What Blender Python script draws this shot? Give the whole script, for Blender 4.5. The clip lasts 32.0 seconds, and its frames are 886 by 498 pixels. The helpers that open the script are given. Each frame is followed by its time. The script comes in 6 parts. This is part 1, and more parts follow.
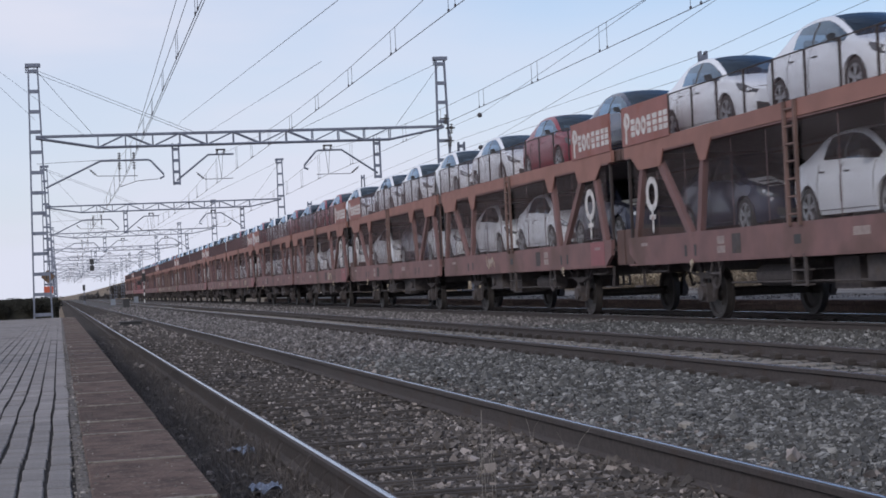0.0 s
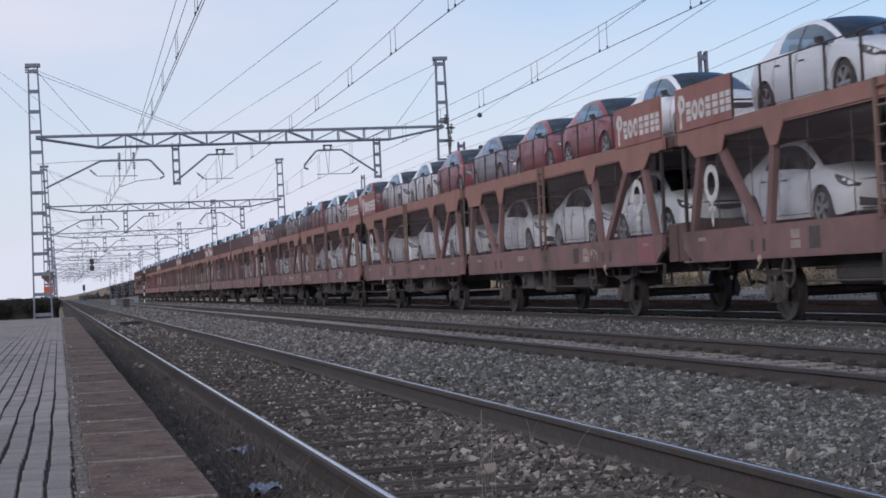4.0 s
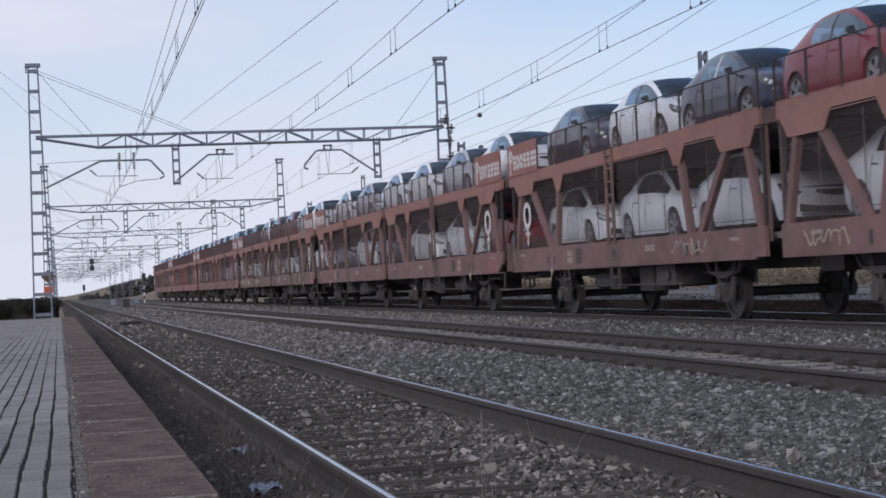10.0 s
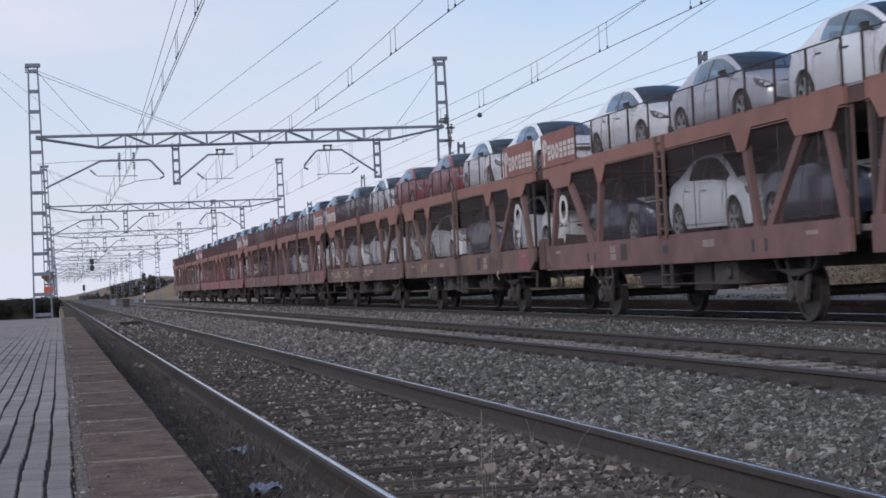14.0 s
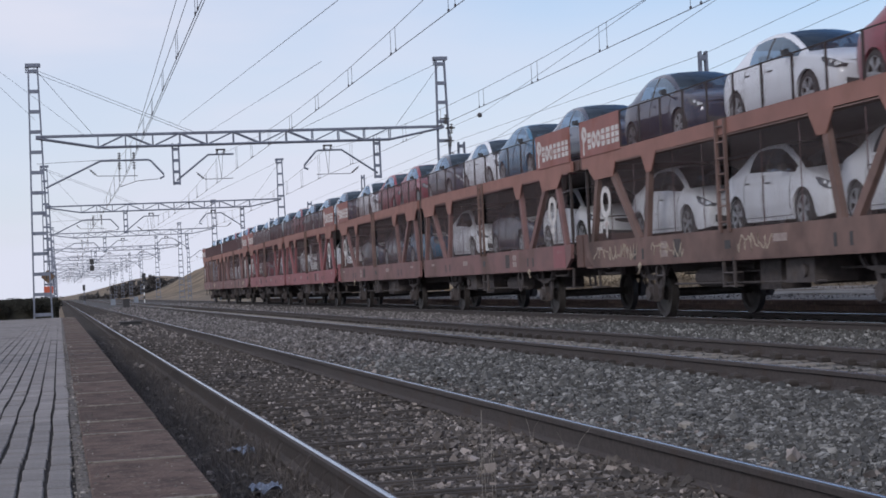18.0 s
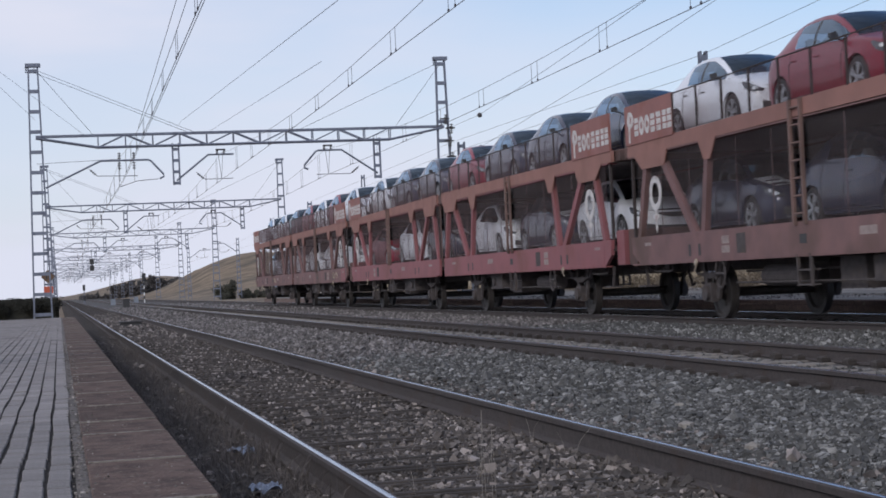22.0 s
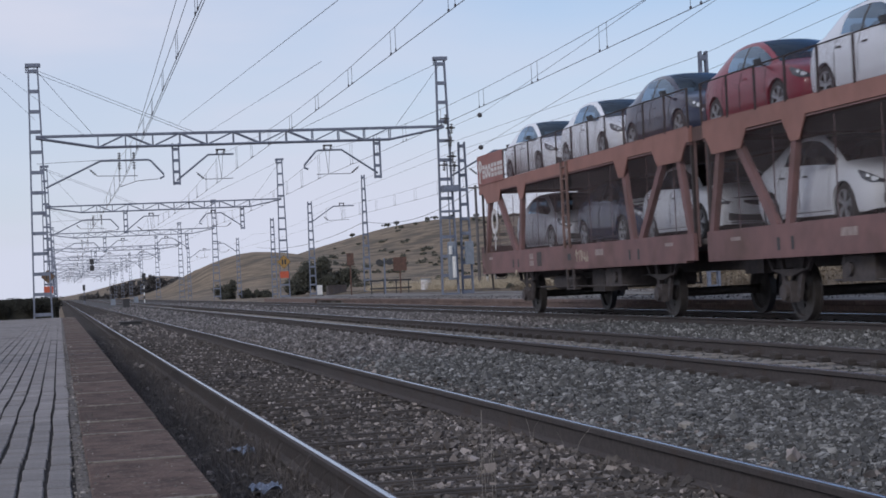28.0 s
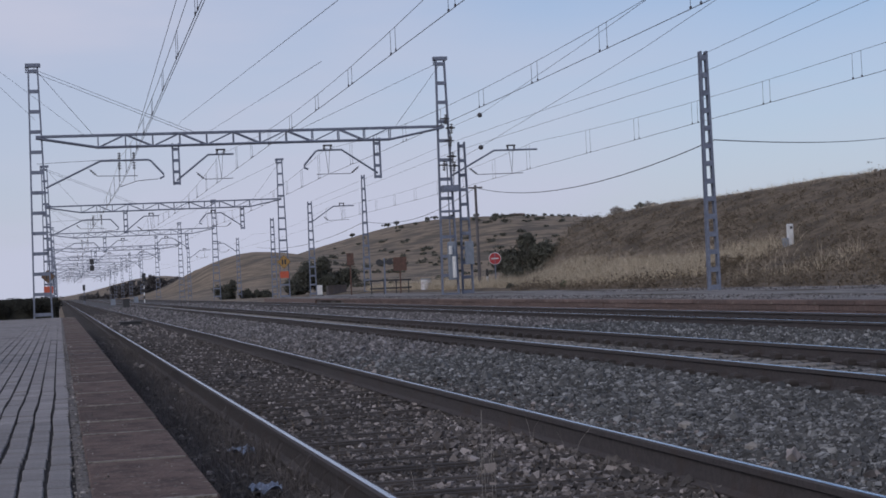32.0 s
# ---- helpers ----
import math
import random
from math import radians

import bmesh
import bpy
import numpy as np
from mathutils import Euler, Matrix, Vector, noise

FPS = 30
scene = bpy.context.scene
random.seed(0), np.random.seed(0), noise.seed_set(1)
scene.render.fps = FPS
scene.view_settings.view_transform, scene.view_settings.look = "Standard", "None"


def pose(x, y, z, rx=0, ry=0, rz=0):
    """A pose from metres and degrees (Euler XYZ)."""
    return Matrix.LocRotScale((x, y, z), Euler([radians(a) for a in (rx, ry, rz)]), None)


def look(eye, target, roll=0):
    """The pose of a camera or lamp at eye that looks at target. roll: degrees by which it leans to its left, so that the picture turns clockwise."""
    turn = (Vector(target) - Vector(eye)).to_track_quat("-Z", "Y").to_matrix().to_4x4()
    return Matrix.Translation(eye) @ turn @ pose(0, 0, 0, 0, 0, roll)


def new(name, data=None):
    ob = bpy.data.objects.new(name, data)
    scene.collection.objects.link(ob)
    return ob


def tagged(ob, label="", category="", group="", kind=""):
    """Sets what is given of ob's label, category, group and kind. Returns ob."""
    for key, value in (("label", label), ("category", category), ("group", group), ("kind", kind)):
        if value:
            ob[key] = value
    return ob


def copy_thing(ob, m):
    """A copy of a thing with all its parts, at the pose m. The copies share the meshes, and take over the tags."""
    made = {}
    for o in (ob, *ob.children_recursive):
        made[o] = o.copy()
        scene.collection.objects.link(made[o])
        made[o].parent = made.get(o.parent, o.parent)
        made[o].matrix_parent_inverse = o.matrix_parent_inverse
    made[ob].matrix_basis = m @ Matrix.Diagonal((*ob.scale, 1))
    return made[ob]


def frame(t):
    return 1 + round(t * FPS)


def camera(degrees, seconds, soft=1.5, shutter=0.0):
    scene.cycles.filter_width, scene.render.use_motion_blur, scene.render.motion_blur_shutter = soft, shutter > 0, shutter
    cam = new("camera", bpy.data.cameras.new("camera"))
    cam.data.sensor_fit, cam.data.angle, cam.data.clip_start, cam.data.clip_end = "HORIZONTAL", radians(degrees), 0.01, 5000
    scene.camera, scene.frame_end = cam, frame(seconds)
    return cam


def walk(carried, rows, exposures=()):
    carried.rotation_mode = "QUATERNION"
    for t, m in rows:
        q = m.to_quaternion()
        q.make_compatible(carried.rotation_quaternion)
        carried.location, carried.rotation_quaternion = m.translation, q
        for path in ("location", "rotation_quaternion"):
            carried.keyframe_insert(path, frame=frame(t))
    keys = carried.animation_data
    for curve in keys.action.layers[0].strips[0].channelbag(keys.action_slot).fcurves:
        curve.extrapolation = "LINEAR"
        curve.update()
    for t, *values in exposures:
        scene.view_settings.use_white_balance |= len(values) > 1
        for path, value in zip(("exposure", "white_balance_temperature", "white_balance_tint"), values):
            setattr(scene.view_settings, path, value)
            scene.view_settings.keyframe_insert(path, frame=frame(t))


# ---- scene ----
import collections

EYE = Vector((0.0, 0.0, 0.926))
AIM = Vector((0.22330541, 0.97457884, 0.01818724))
cam = camera(29.48, 32.0, soft=1.68, shutter=0.25)
HOLD = look(EYE, EYE + 100 * AIM, -2.715)
walk(cam, [(0, HOLD), (32, HOLD)], exposures=[(0, 0.41, 6700, 12), (24, 0.41, 6700, 12), (27, 0.36, 6600, 12), (29, 0.13, 6450, 12), (30.5, 0.0, 6360, 12), (32, -0.03, 6370, 15)])

# ---------------- light ----------------
world = bpy.data.worlds.new("sky")
scene.world = world
world.use_nodes = True
wn, wl = world.node_tree.nodes, world.node_tree.links
wn.clear()
w_out = wn.new("ShaderNodeOutputWorld")
w_bg = wn.new("ShaderNodeBackground")
w_sky = wn.new("ShaderNodeTexSky")
w_sky.sky_type = "NISHITA"
w_sky.sun_disc = False
w_sky.sun_elevation, w_sky.sun_rotation = radians(24.7), radians(217)
w_sky.air_density, w_sky.dust_density, w_sky.ozone_density = 1.0, 0.9, 4.5
w_co = wn.new("ShaderNodeTexCoord")
w_map = wn.new("ShaderNodeMapping")
w_map.inputs["Scale"].default_value = (1.2, 1.2, 5.0)
w_map.inputs["Rotation"].default_value = (0.10, 0.06, 0.5)
w_noise = wn.new("ShaderNodeTexNoise")
w_noise.inputs["Scale"].default_value = 2.2
w_noise.inputs["Detail"].default_value = 5.0
w_noise.inputs["Roughness"].default_value = 0.5
w_ramp = wn.new("ShaderNodeMapRange")
w_ramp.interpolation_type = "SMOOTHSTEP"
w_ramp.inputs["From Min"].default_value, w_ramp.inputs["From Max"].default_value = 0.38, 0.62
w_ramp.inputs["To Min"].default_value, w_ramp.inputs["To Max"].default_value = 0.68, 1.0
w_mix = wn.new("ShaderNodeMix")
w_mix.data_type = "RGBA"
w_mix.inputs[7].default_value = (5.30, 5.68, 6.82, 1)      # thin high cloud, lit through
wl.new(w_co.outputs["Generated"], w_map.inputs["Vector"])
wl.new(w_map.outputs["Vector"], w_noise.inputs["Vector"])
wl.new(w_noise.outputs["Fac"], w_ramp.inputs["Value"])
w_sep = wn.new("ShaderNodeSeparateXYZ")
w_side = wn.new("ShaderNodeMapRange")                     # the cloud thins out towards the east
w_side.inputs["From Min"].default_value, w_side.inputs["From Max"].default_value = 0.08, 0.42
w_side.inputs["To Min"].default_value, w_side.inputs["To Max"].default_value = 0.0, 0.84
w_high = wn.new("ShaderNodeMapRange")                     # but stays closed in the haze over the horizon
w_high.inputs["From Min"].default_value, w_high.inputs["From Max"].default_value = 0.04, 0.18
w_thin = wn.new("ShaderNodeMath")
w_thin.operation = "MULTIPLY"
w_left = wn.new("ShaderNodeMath")
w_left.operation = "SUBTRACT"
w_left.inputs[0].default_value = 1.0
w_mul = wn.new("ShaderNodeMath")
w_mul.operation = "MULTIPLY"
wl.new(w_co.outputs["Generated"], w_sep.inputs["Vector"])
wl.new(w_sep.outputs["X"], w_side.inputs["Value"])
wl.new(w_ramp.outputs["Result"], w_mul.inputs[0])
wl.new(w_sep.outputs["Z"], w_high.inputs["Value"])
wl.new(w_side.outputs["Result"], w_thin.inputs[0])
wl.new(w_high.outputs["Result"], w_thin.inputs[1])
wl.new(w_thin.outputs["Value"], w_left.inputs[1])
wl.new(w_left.outputs["Value"], w_mul.inputs[1])
wl.new(w_mul.outputs["Value"], w_mix.inputs[0])
wl.new(w_sky.outputs["Color"], w_mix.inputs[6])
wl.new(w_mix.outputs[2], w_bg.inputs["Color"])
w_bg.inputs["Strength"].default_value = 0.10
wl.new(w_bg.outputs["Background"], w_out.inputs["Surface"])

sun = new("sun", bpy.data.lights.new("sun", "SUN"))
sun.data.energy, sun.data.angle, sun.data.color = 0.78, radians(14), (1.0, 0.97, 0.93)
sun.matrix_world = look((-60, -60, 46), (0, 20, 0))


# ---------------- materials ----------------
def ramp_node(nt, stops):
    r = nt.nodes.new("ShaderNodeValToRGB")
    while len(r.color_ramp.elements) < len(stops):
        r.color_ramp.elements.new(0.5)
    for e, (pos, col) in zip(r.color_ramp.elements, stops):
        e.position, e.color = pos, (*col, 1)
    return r


def mat(name, a, b=None, scale=8.0, rough=0.7, metal=0.0, bump=0.0, bump_scale=60.0, stain=None, stain_scale=1.2,
        stain_lo=0.55, stain_hi=0.72, rand=0.0, island=0.0, coat=0.0, stretch=(1, 1, 1), spec=0.5, skew=0.0):
    """A surface of two mixed tones, with coarse stains, fine relief and piece-to-piece variation."""
    m = bpy.data.materials.new(name)
    m.use_nodes = True
    nt = m.node_tree
    bs = nt.nodes["Principled BSDF"]
    b = b or tuple(c * 0.8 for c in a)
    co = nt.nodes.new("ShaderNodeTexCoord")
    mp = nt.nodes.new("ShaderNodeMapping")
    mp.inputs["Scale"].default_value = stretch
    nt.links.new(co.outputs["Object"], mp.inputs["Vector"])
    n1 = nt.nodes.new("ShaderNodeTexNoise")
    n1.inputs["Scale"].default_value, n1.inputs["Detail"].default_value = scale, 6.0
    nt.links.new(mp.outputs["Vector"], n1.inputs["Vector"])
    r1 = ramp_node(nt, [(0.32, b), (0.68, a)])
    nt.links.new(n1.outputs["Fac"], r1.inputs["Fac"])
    col = r1.outputs["Color"]
    if stain:
        n2 = nt.nodes.new("ShaderNodeTexNoise")
        n2.inputs["Scale"].default_value, n2.inputs["Detail"].default_value = stain_scale, 7.0
        nt.links.new(mp.outputs["Vector"], n2.inputs["Vector"])
        mr = nt.nodes.new("ShaderNodeMapRange")
        mr.inputs["From Min"].default_value, mr.inputs["From Max"].default_value = stain_lo, stain_hi
        nt.links.new(n2.outputs["Fac"], mr.inputs["Value"])
        mx = nt.nodes.new("ShaderNodeMix")
        mx.data_type = "RGBA"
        nt.links.new(mr.outputs["Result"], mx.inputs[0])
        nt.links.new(col, mx.inputs[6])
        mx.inputs[7].default_value = (*stain, 1)
        col = mx.outputs[2]
    if rand or island:
        src = nt.nodes.new("ShaderNodeObjectInfo" if rand else "ShaderNodeNewGeometry")
        k = rand or island
        mr2 = nt.nodes.new("ShaderNodeMapRange")
        mr2.inputs["To Min"].default_value, mr2.inputs["To Max"].default_value = 1 - k, 1 + k
        pick = src.outputs["Random" if rand else "Random Per Island"]
        if skew:
            pw = nt.nodes.new("ShaderNodeMath")
            pw.operation = "POWER"
            pw.inputs[1].default_value = skew
            nt.links.new(pick, pw.inputs[0])
            pick = pw.outputs["Value"]
            mr2.inputs["To Min"].default_value, mr2.inputs["To Max"].default_value = 0.62, 0.62 + 2.6 * k
        nt.links.new(pick, mr2.inputs["Value"])
        hs = nt.nodes.new("ShaderNodeHueSaturation")
        nt.links.new(mr2.outputs["Result"], hs.inputs["Value"])
        nt.links.new(col, hs.inputs["Color"])
        col = hs.outputs["Color"]
    nt.links.new(col, bs.inputs["Base Color"])
    bs.inputs["Roughness"].default_value, bs.inputs["Metallic"].default_value = rough, metal
    bs.inputs["Specular IOR Level"].default_value = spec
    bs.inputs["Coat Weight"].default_value = coat
    bs.inputs["Coat Roughness"].default_value = 0.05
    if bump:
        n3 = nt.nodes.new("ShaderNodeTexNoise")
        n3.inputs["Scale"].default_value, n3.inputs["Detail"].default_value = bump_scale, 4.0
        nt.links.new(mp.outputs["Vector"], n3.inputs["Vector"])
        bp = nt.nodes.new("ShaderNodeBump")
        bp.inputs["Strength"].default_value, bp.inputs["Distance"].default_value = bump, 0.02
        nt.links.new(n3.outputs["Fac"], bp.inputs["Height"])
        nt.links.new(bp.outputs["Normal"], bs.inputs["Normal"])
    return m


def paint(name, c, rough=0.28, metal=0.0):
    return mat(name, c, tuple(v * 0.93 for v in c), 2.0, rough, metal, coat=0.15, spec=0.35)


STEEL = mat("galvanised steel", (0.218, 0.246, 0.315), (0.16, 0.182, 0.238), 9, 0.6, 0.2, stain=(0.12, 0.135, 0.18), stain_scale=2.5)
WIRE = mat("wire", (0.13, 0.13, 0.15), None, 5, 0.5, 0.6)
INSUL = mat("insulator", (0.05, 0.045, 0.05), None, 5, 0.3)
RUST_RAIL = mat("rusty rail side", (0.082, 0.069, 0.068), (0.055, 0.048, 0.048), 30, 0.9, 0.0, 0.4, 90, stain=(0.066, 0.048, 0.042), stain_scale=3)
RAIL_TOP = mat("polished rail head", (0.54, 0.57, 0.64), (0.43, 0.46, 0.52), 40, 0.26, 1.0, stretch=(1, 0.05, 1), stain=(0.35, 0.34, 0.34), stain_scale=4)
OLD_WOOD = mat("weathered sleeper wood", (0.082, 0.070, 0.065), (0.036, 0.031, 0.029), 26, 0.95, 0, 0.9, 60, rand=0.25, stretch=(0.12, 1, 1))
CONCRETE = mat("concrete sleeper", (0.27, 0.248, 0.228), (0.16, 0.146, 0.135), 9, 0.9, 0, 0.4, 80, rand=0.12, stain=(0.18, 0.155, 0.13), stain_scale=4)
PAVER = mat("grey paver", (0.292, 0.27, 0.266), (0.19, 0.177, 0.175), 45, 0.85, 0, 0.6, 90, rand=0.11, stain=(0.16, 0.15, 0.145), stain_scale=1.6)
PAVER_FAR = mat("grey pavers", (0.31, 0.286, 0.282), (0.235, 0.216, 0.213), 60, 0.85, 0, 0.3, 120, island=0.14, stain=(0.16, 0.15, 0.145), stain_scale=1.6)
SLAB = mat("platform edge slab", (0.168, 0.119, 0.104), (0.082, 0.060, 0.054), 7, 0.95, 0, 0.9, 45, rand=0.16, stain=(0.27, 0.235, 0.20), stain_scale=26, stain_lo=0.60, stain_hi=0.72, spec=0.15)
MORTAR = mat("gritty mortar", (0.23, 0.205, 0.19), (0.08, 0.071, 0.066), 16, 0.95, 0, 0.9, 120)
MORTAR_GRIT = mat("mortar crumbs", (0.23, 0.21, 0.195), (0.10, 0.09, 0.08), 25, 0.95, 0, 0.3, 120, island=0.6, skew=1.5)
PALE_MORTAR = mat("pale mortar", (0.36, 0.325, 0.285), (0.17, 0.15, 0.13), 25, 0.95, 0, 0.9, 120)
JOINT = mat("dark joint soil", (0.04, 0.035, 0.033), None, 40, 0.95, 0, 0.6, 100)
BRICK = mat("platform brick", (0.19, 0.128, 0.108), (0.125, 0.09, 0.079), 12, 0.9, 0, 0.4, 60, rand=0.2, stain=(0.24, 0.2, 0.17), stain_scale=3, stain_lo=0.66)
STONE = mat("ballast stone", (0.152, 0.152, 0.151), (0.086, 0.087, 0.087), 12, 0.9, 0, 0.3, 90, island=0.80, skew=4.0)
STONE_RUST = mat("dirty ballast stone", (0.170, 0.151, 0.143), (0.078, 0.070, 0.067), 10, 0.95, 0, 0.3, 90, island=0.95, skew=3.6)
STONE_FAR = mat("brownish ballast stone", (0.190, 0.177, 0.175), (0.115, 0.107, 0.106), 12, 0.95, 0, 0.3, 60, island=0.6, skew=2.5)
PALE_STONE = mat("pale stone", (0.34, 0.32, 0.29), (0.22, 0.20, 0.18), 14, 0.9, 0, 0.4, 70)
BED = mat("ballast bed", (0.155, 0.147, 0.145), (0.082, 0.078, 0.078), 18, 0.95, 0, 1.0, 30, stain=(0.135, 0.128, 0.118), stain_scale=11, stain_lo=0.52, stain_hi=0.66, spec=0.1)
BED_DIRTY = mat("dirty ballast bed", (0.07, 0.060, 0.055), (0.028, 0.025, 0.024), 22, 0.97, 0, 1.0, 40, stain=(0.12, 0.102, 0.087), stain_scale=9, stain_lo=0.52, stain_hi=0.66, spec=0.1)
GROUND = mat("dry ground", (0.29, 0.215, 0.14), (0.15, 0.112, 0.074), 0.30, 0.97, 0, 0.3, 2, stain=(0.105, 0.082, 0.057), stain_scale=0.11, stain_lo=0.48, stain_hi=0.60)
GRAVEL = mat("platform gravel", (0.30, 0.28, 0.265), (0.15, 0.14, 0.132), 4, 0.97, 0, 1.0, 14, stain=(0.10, 0.085, 0.065), stain_scale=0.7, stain_lo=0.5, stain_hi=0.66, spec=0.1, stretch=(1, 0.2, 1))
SLOPE = mat("brown dry slope", (0.215, 0.170, 0.123), (0.112, 0.089, 0.067), 2.6, 0.98, 0, 1.0, 9, stain=(0.098, 0.080, 0.061), stain_scale=0.55, stain_lo=0.48, stain_hi=0.62, spec=0.1, stretch=(1, 0.7, 1))
STRAW = mat("brown dry grass", (0.23, 0.182, 0.128), (0.14, 0.112, 0.08), 0.8, 0.95, 0, island=0.4)
SCRUB = mat("brown dried scrub", (0.185, 0.147, 0.106), (0.115, 0.093, 0.069), 0.5, 0.95, 0, island=0.3)
TWIG = mat("pale bare twigs", (0.34, 0.31, 0.28), (0.24, 0.22, 0.2), 3, 0.95, 0, island=0.3)
DRY = mat("dry grass", (0.56, 0.475, 0.355), (0.39, 0.33, 0.245), 3, 0.95, 0, island=0.35)
WEED = mat("dead weed", (0.17, 0.135, 0.10), (0.11, 0.09, 0.068), 3, 0.95, 0, island=0.3)
DEAD = mat("dark dead weed", (0.15, 0.132, 0.127), (0.088, 0.079, 0.077), 3, 0.95, 0, island=0.4)
LEAF = mat("dark foliage", (0.105, 0.106, 0.084), (0.066, 0.067, 0.054), 2, 0.9, 0, island=0.25)
# distance haze is mixed into this base colour, paler and greyer than LEAF
FAR_LEAF = mat("far foliage with haze in its colour", (0.125, 0.115, 0.115), (0.085, 0.08, 0.08), 0.5, 0.9, 0, island=0.25)
LEAF_GREEN = mat("green foliage", (0.10, 0.125, 0.066), (0.06, 0.075, 0.042), 2, 0.9, 0, island=0.45)
HEDGE = mat("black hedge", (0.03, 0.03, 0.024), (0.016, 0.017, 0.014), 3, 0.95, 0, island=0.5)
OLD_POLE = mat("grey weathered pole wood", (0.15, 0.14, 0.145), (0.10, 0.093, 0.095), 6, 0.95, stretch=(1, 1, 0.1))
BARK = mat("bark", (0.09, 0.07, 0.055), None, 8, 0.95)
WAGON = mat("oxide red wagon steel", (0.240, 0.132, 0.129), (0.188, 0.110, 0.109), 2.5, 0.75, 0, 0.1, 40, stain=(0.13, 0.08, 0.068), stain_scale=1.1, stain_lo=0.5, stain_hi=0.75)
WAGON_NEW = mat("fresh red wagon steel", (0.31, 0.108, 0.12), (0.25, 0.092, 0.102), 2.0, 0.6, 0, 0.1, 40, stain=(0.2, 0.07, 0.06), stain_scale=1.0, stain_lo=0.55, stain_hi=0.75)
WAGON_DULL = mat("dull brown wagon steel", (0.225, 0.142, 0.126), (0.17, 0.112, 0.10), 2.5, 0.8, 0, 0.1, 40, stain=(0.085, 0.055, 0.048), stain_scale=1.1, stain_lo=0.5, stain_hi=0.75)
FASCIA = mat("faded orange red wagon steel", (0.345, 0.172, 0.144), (0.285, 0.146, 0.124), 2.0, 0.75, 0, 0.1, 40, stain=(0.24, 0.12, 0.095), stain_scale=1.6, stain_lo=0.52, stain_hi=0.78)
TAG = mat("pale sprayed paint", (0.52, 0.45, 0.36), (0.36, 0.30, 0.25), 5, 0.8)
PANEL = mat("orange red panel", (0.33, 0.143, 0.128), (0.27, 0.12, 0.108), 1.5, 0.65, 0, stain=(0.25, 0.085, 0.06), stain_scale=1.4, stain_lo=0.52, stain_hi=0.72)
END_BROWN = mat("dark brown wagon end", (0.15, 0.088, 0.078), (0.105, 0.066, 0.06), 3, 0.85, stain=(0.07, 0.05, 0.047), stain_scale=1.5)
GEAR = mat("grimy running gear", (0.100, 0.087, 0.089), (0.066, 0.058, 0.060), 9, 0.9, 0, 0.4, 40, stain=(0.09, 0.072, 0.063), stain_scale=3)
WHEEL = mat("wheel steel", (0.078, 0.070, 0.069), (0.052, 0.047, 0.046), 10, 0.6, 0.4)
DECK = mat("dark deck", (0.38, 0.345, 0.345), (0.27, 0.245, 0.245), 6, 0.85)
WHITE = mat("faded white paint", (0.72, 0.70, 0.69), (0.52, 0.50, 0.50), 6, 0.7, stain=(0.36, 0.27, 0.25), stain_scale=5, stain_lo=0.58)
PLATE = mat("faded data plate", (0.40, 0.33, 0.31), (0.28, 0.22, 0.21), 9, 0.8)
TYRE = mat("tyre rubber", (0.052, 0.052, 0.055), None, 8, 0.85)
RIM = mat("alloy rim", (0.36, 0.37, 0.39), (0.28, 0.29, 0.31), 8, 0.4, 0.5)
BLACK = mat("black plastic", (0.048, 0.048, 0.052), None, 8, 0.6)
CABIN = mat("dark cabin trim", (0.03, 0.03, 0.033), None, 8, 0.8)
LAMP = mat("headlamp", (0.09, 0.10, 0.115), (0.05, 0.055, 0.065), 14, 0.10, 0.0, spec=0.7)
LENS = mat("bright lamp chrome", (0.55, 0.57, 0.6), None, 9, 0.22, 0.7)
FILM_WHITE = mat("white film", (0.62, 0.64, 0.67), None, 9, 0.5)
SIGN_RED = mat("sign red", (0.48, 0.045, 0.05), (0.4, 0.04, 0.045), 6, 0.5)
SIGN_WHITE = mat("sign white", (0.75, 0.75, 0.74), (0.6, 0.6, 0.6), 6, 0.5)
SIGN_YELLOW = mat("sign amber", (0.42, 0.25, 0.075), (0.34, 0.20, 0.065), 6, 0.5)
WORN_SIGN = mat("weathered amber sign", (0.20, 0.12, 0.07), (0.11, 0.07, 0.05), 4, 0.7)
SIGN_ORANGE = mat("sign orange", (0.60, 0.12, 0.06), (0.48, 0.10, 0.055), 6, 0.5)
RUSTY = mat("rusty plate", (0.15, 0.085, 0.065), (0.10, 0.06, 0.05), 6, 0.9, stain=(0.07, 0.05, 0.045))
GREY_BOX = mat("grey cabinet", (0.25, 0.28, 0.33), (0.19, 0.22, 0.26), 5, 0.6)
LITTER = mat("pale blue litter", (0.24, 0.30, 0.42), (0.10, 0.12, 0.17), 25, 0.5, 0, 0.6, 60)
BUILDING = mat("far building", (0.16, 0.14, 0.13), (0.11, 0.10, 0.095), 1, 0.9)


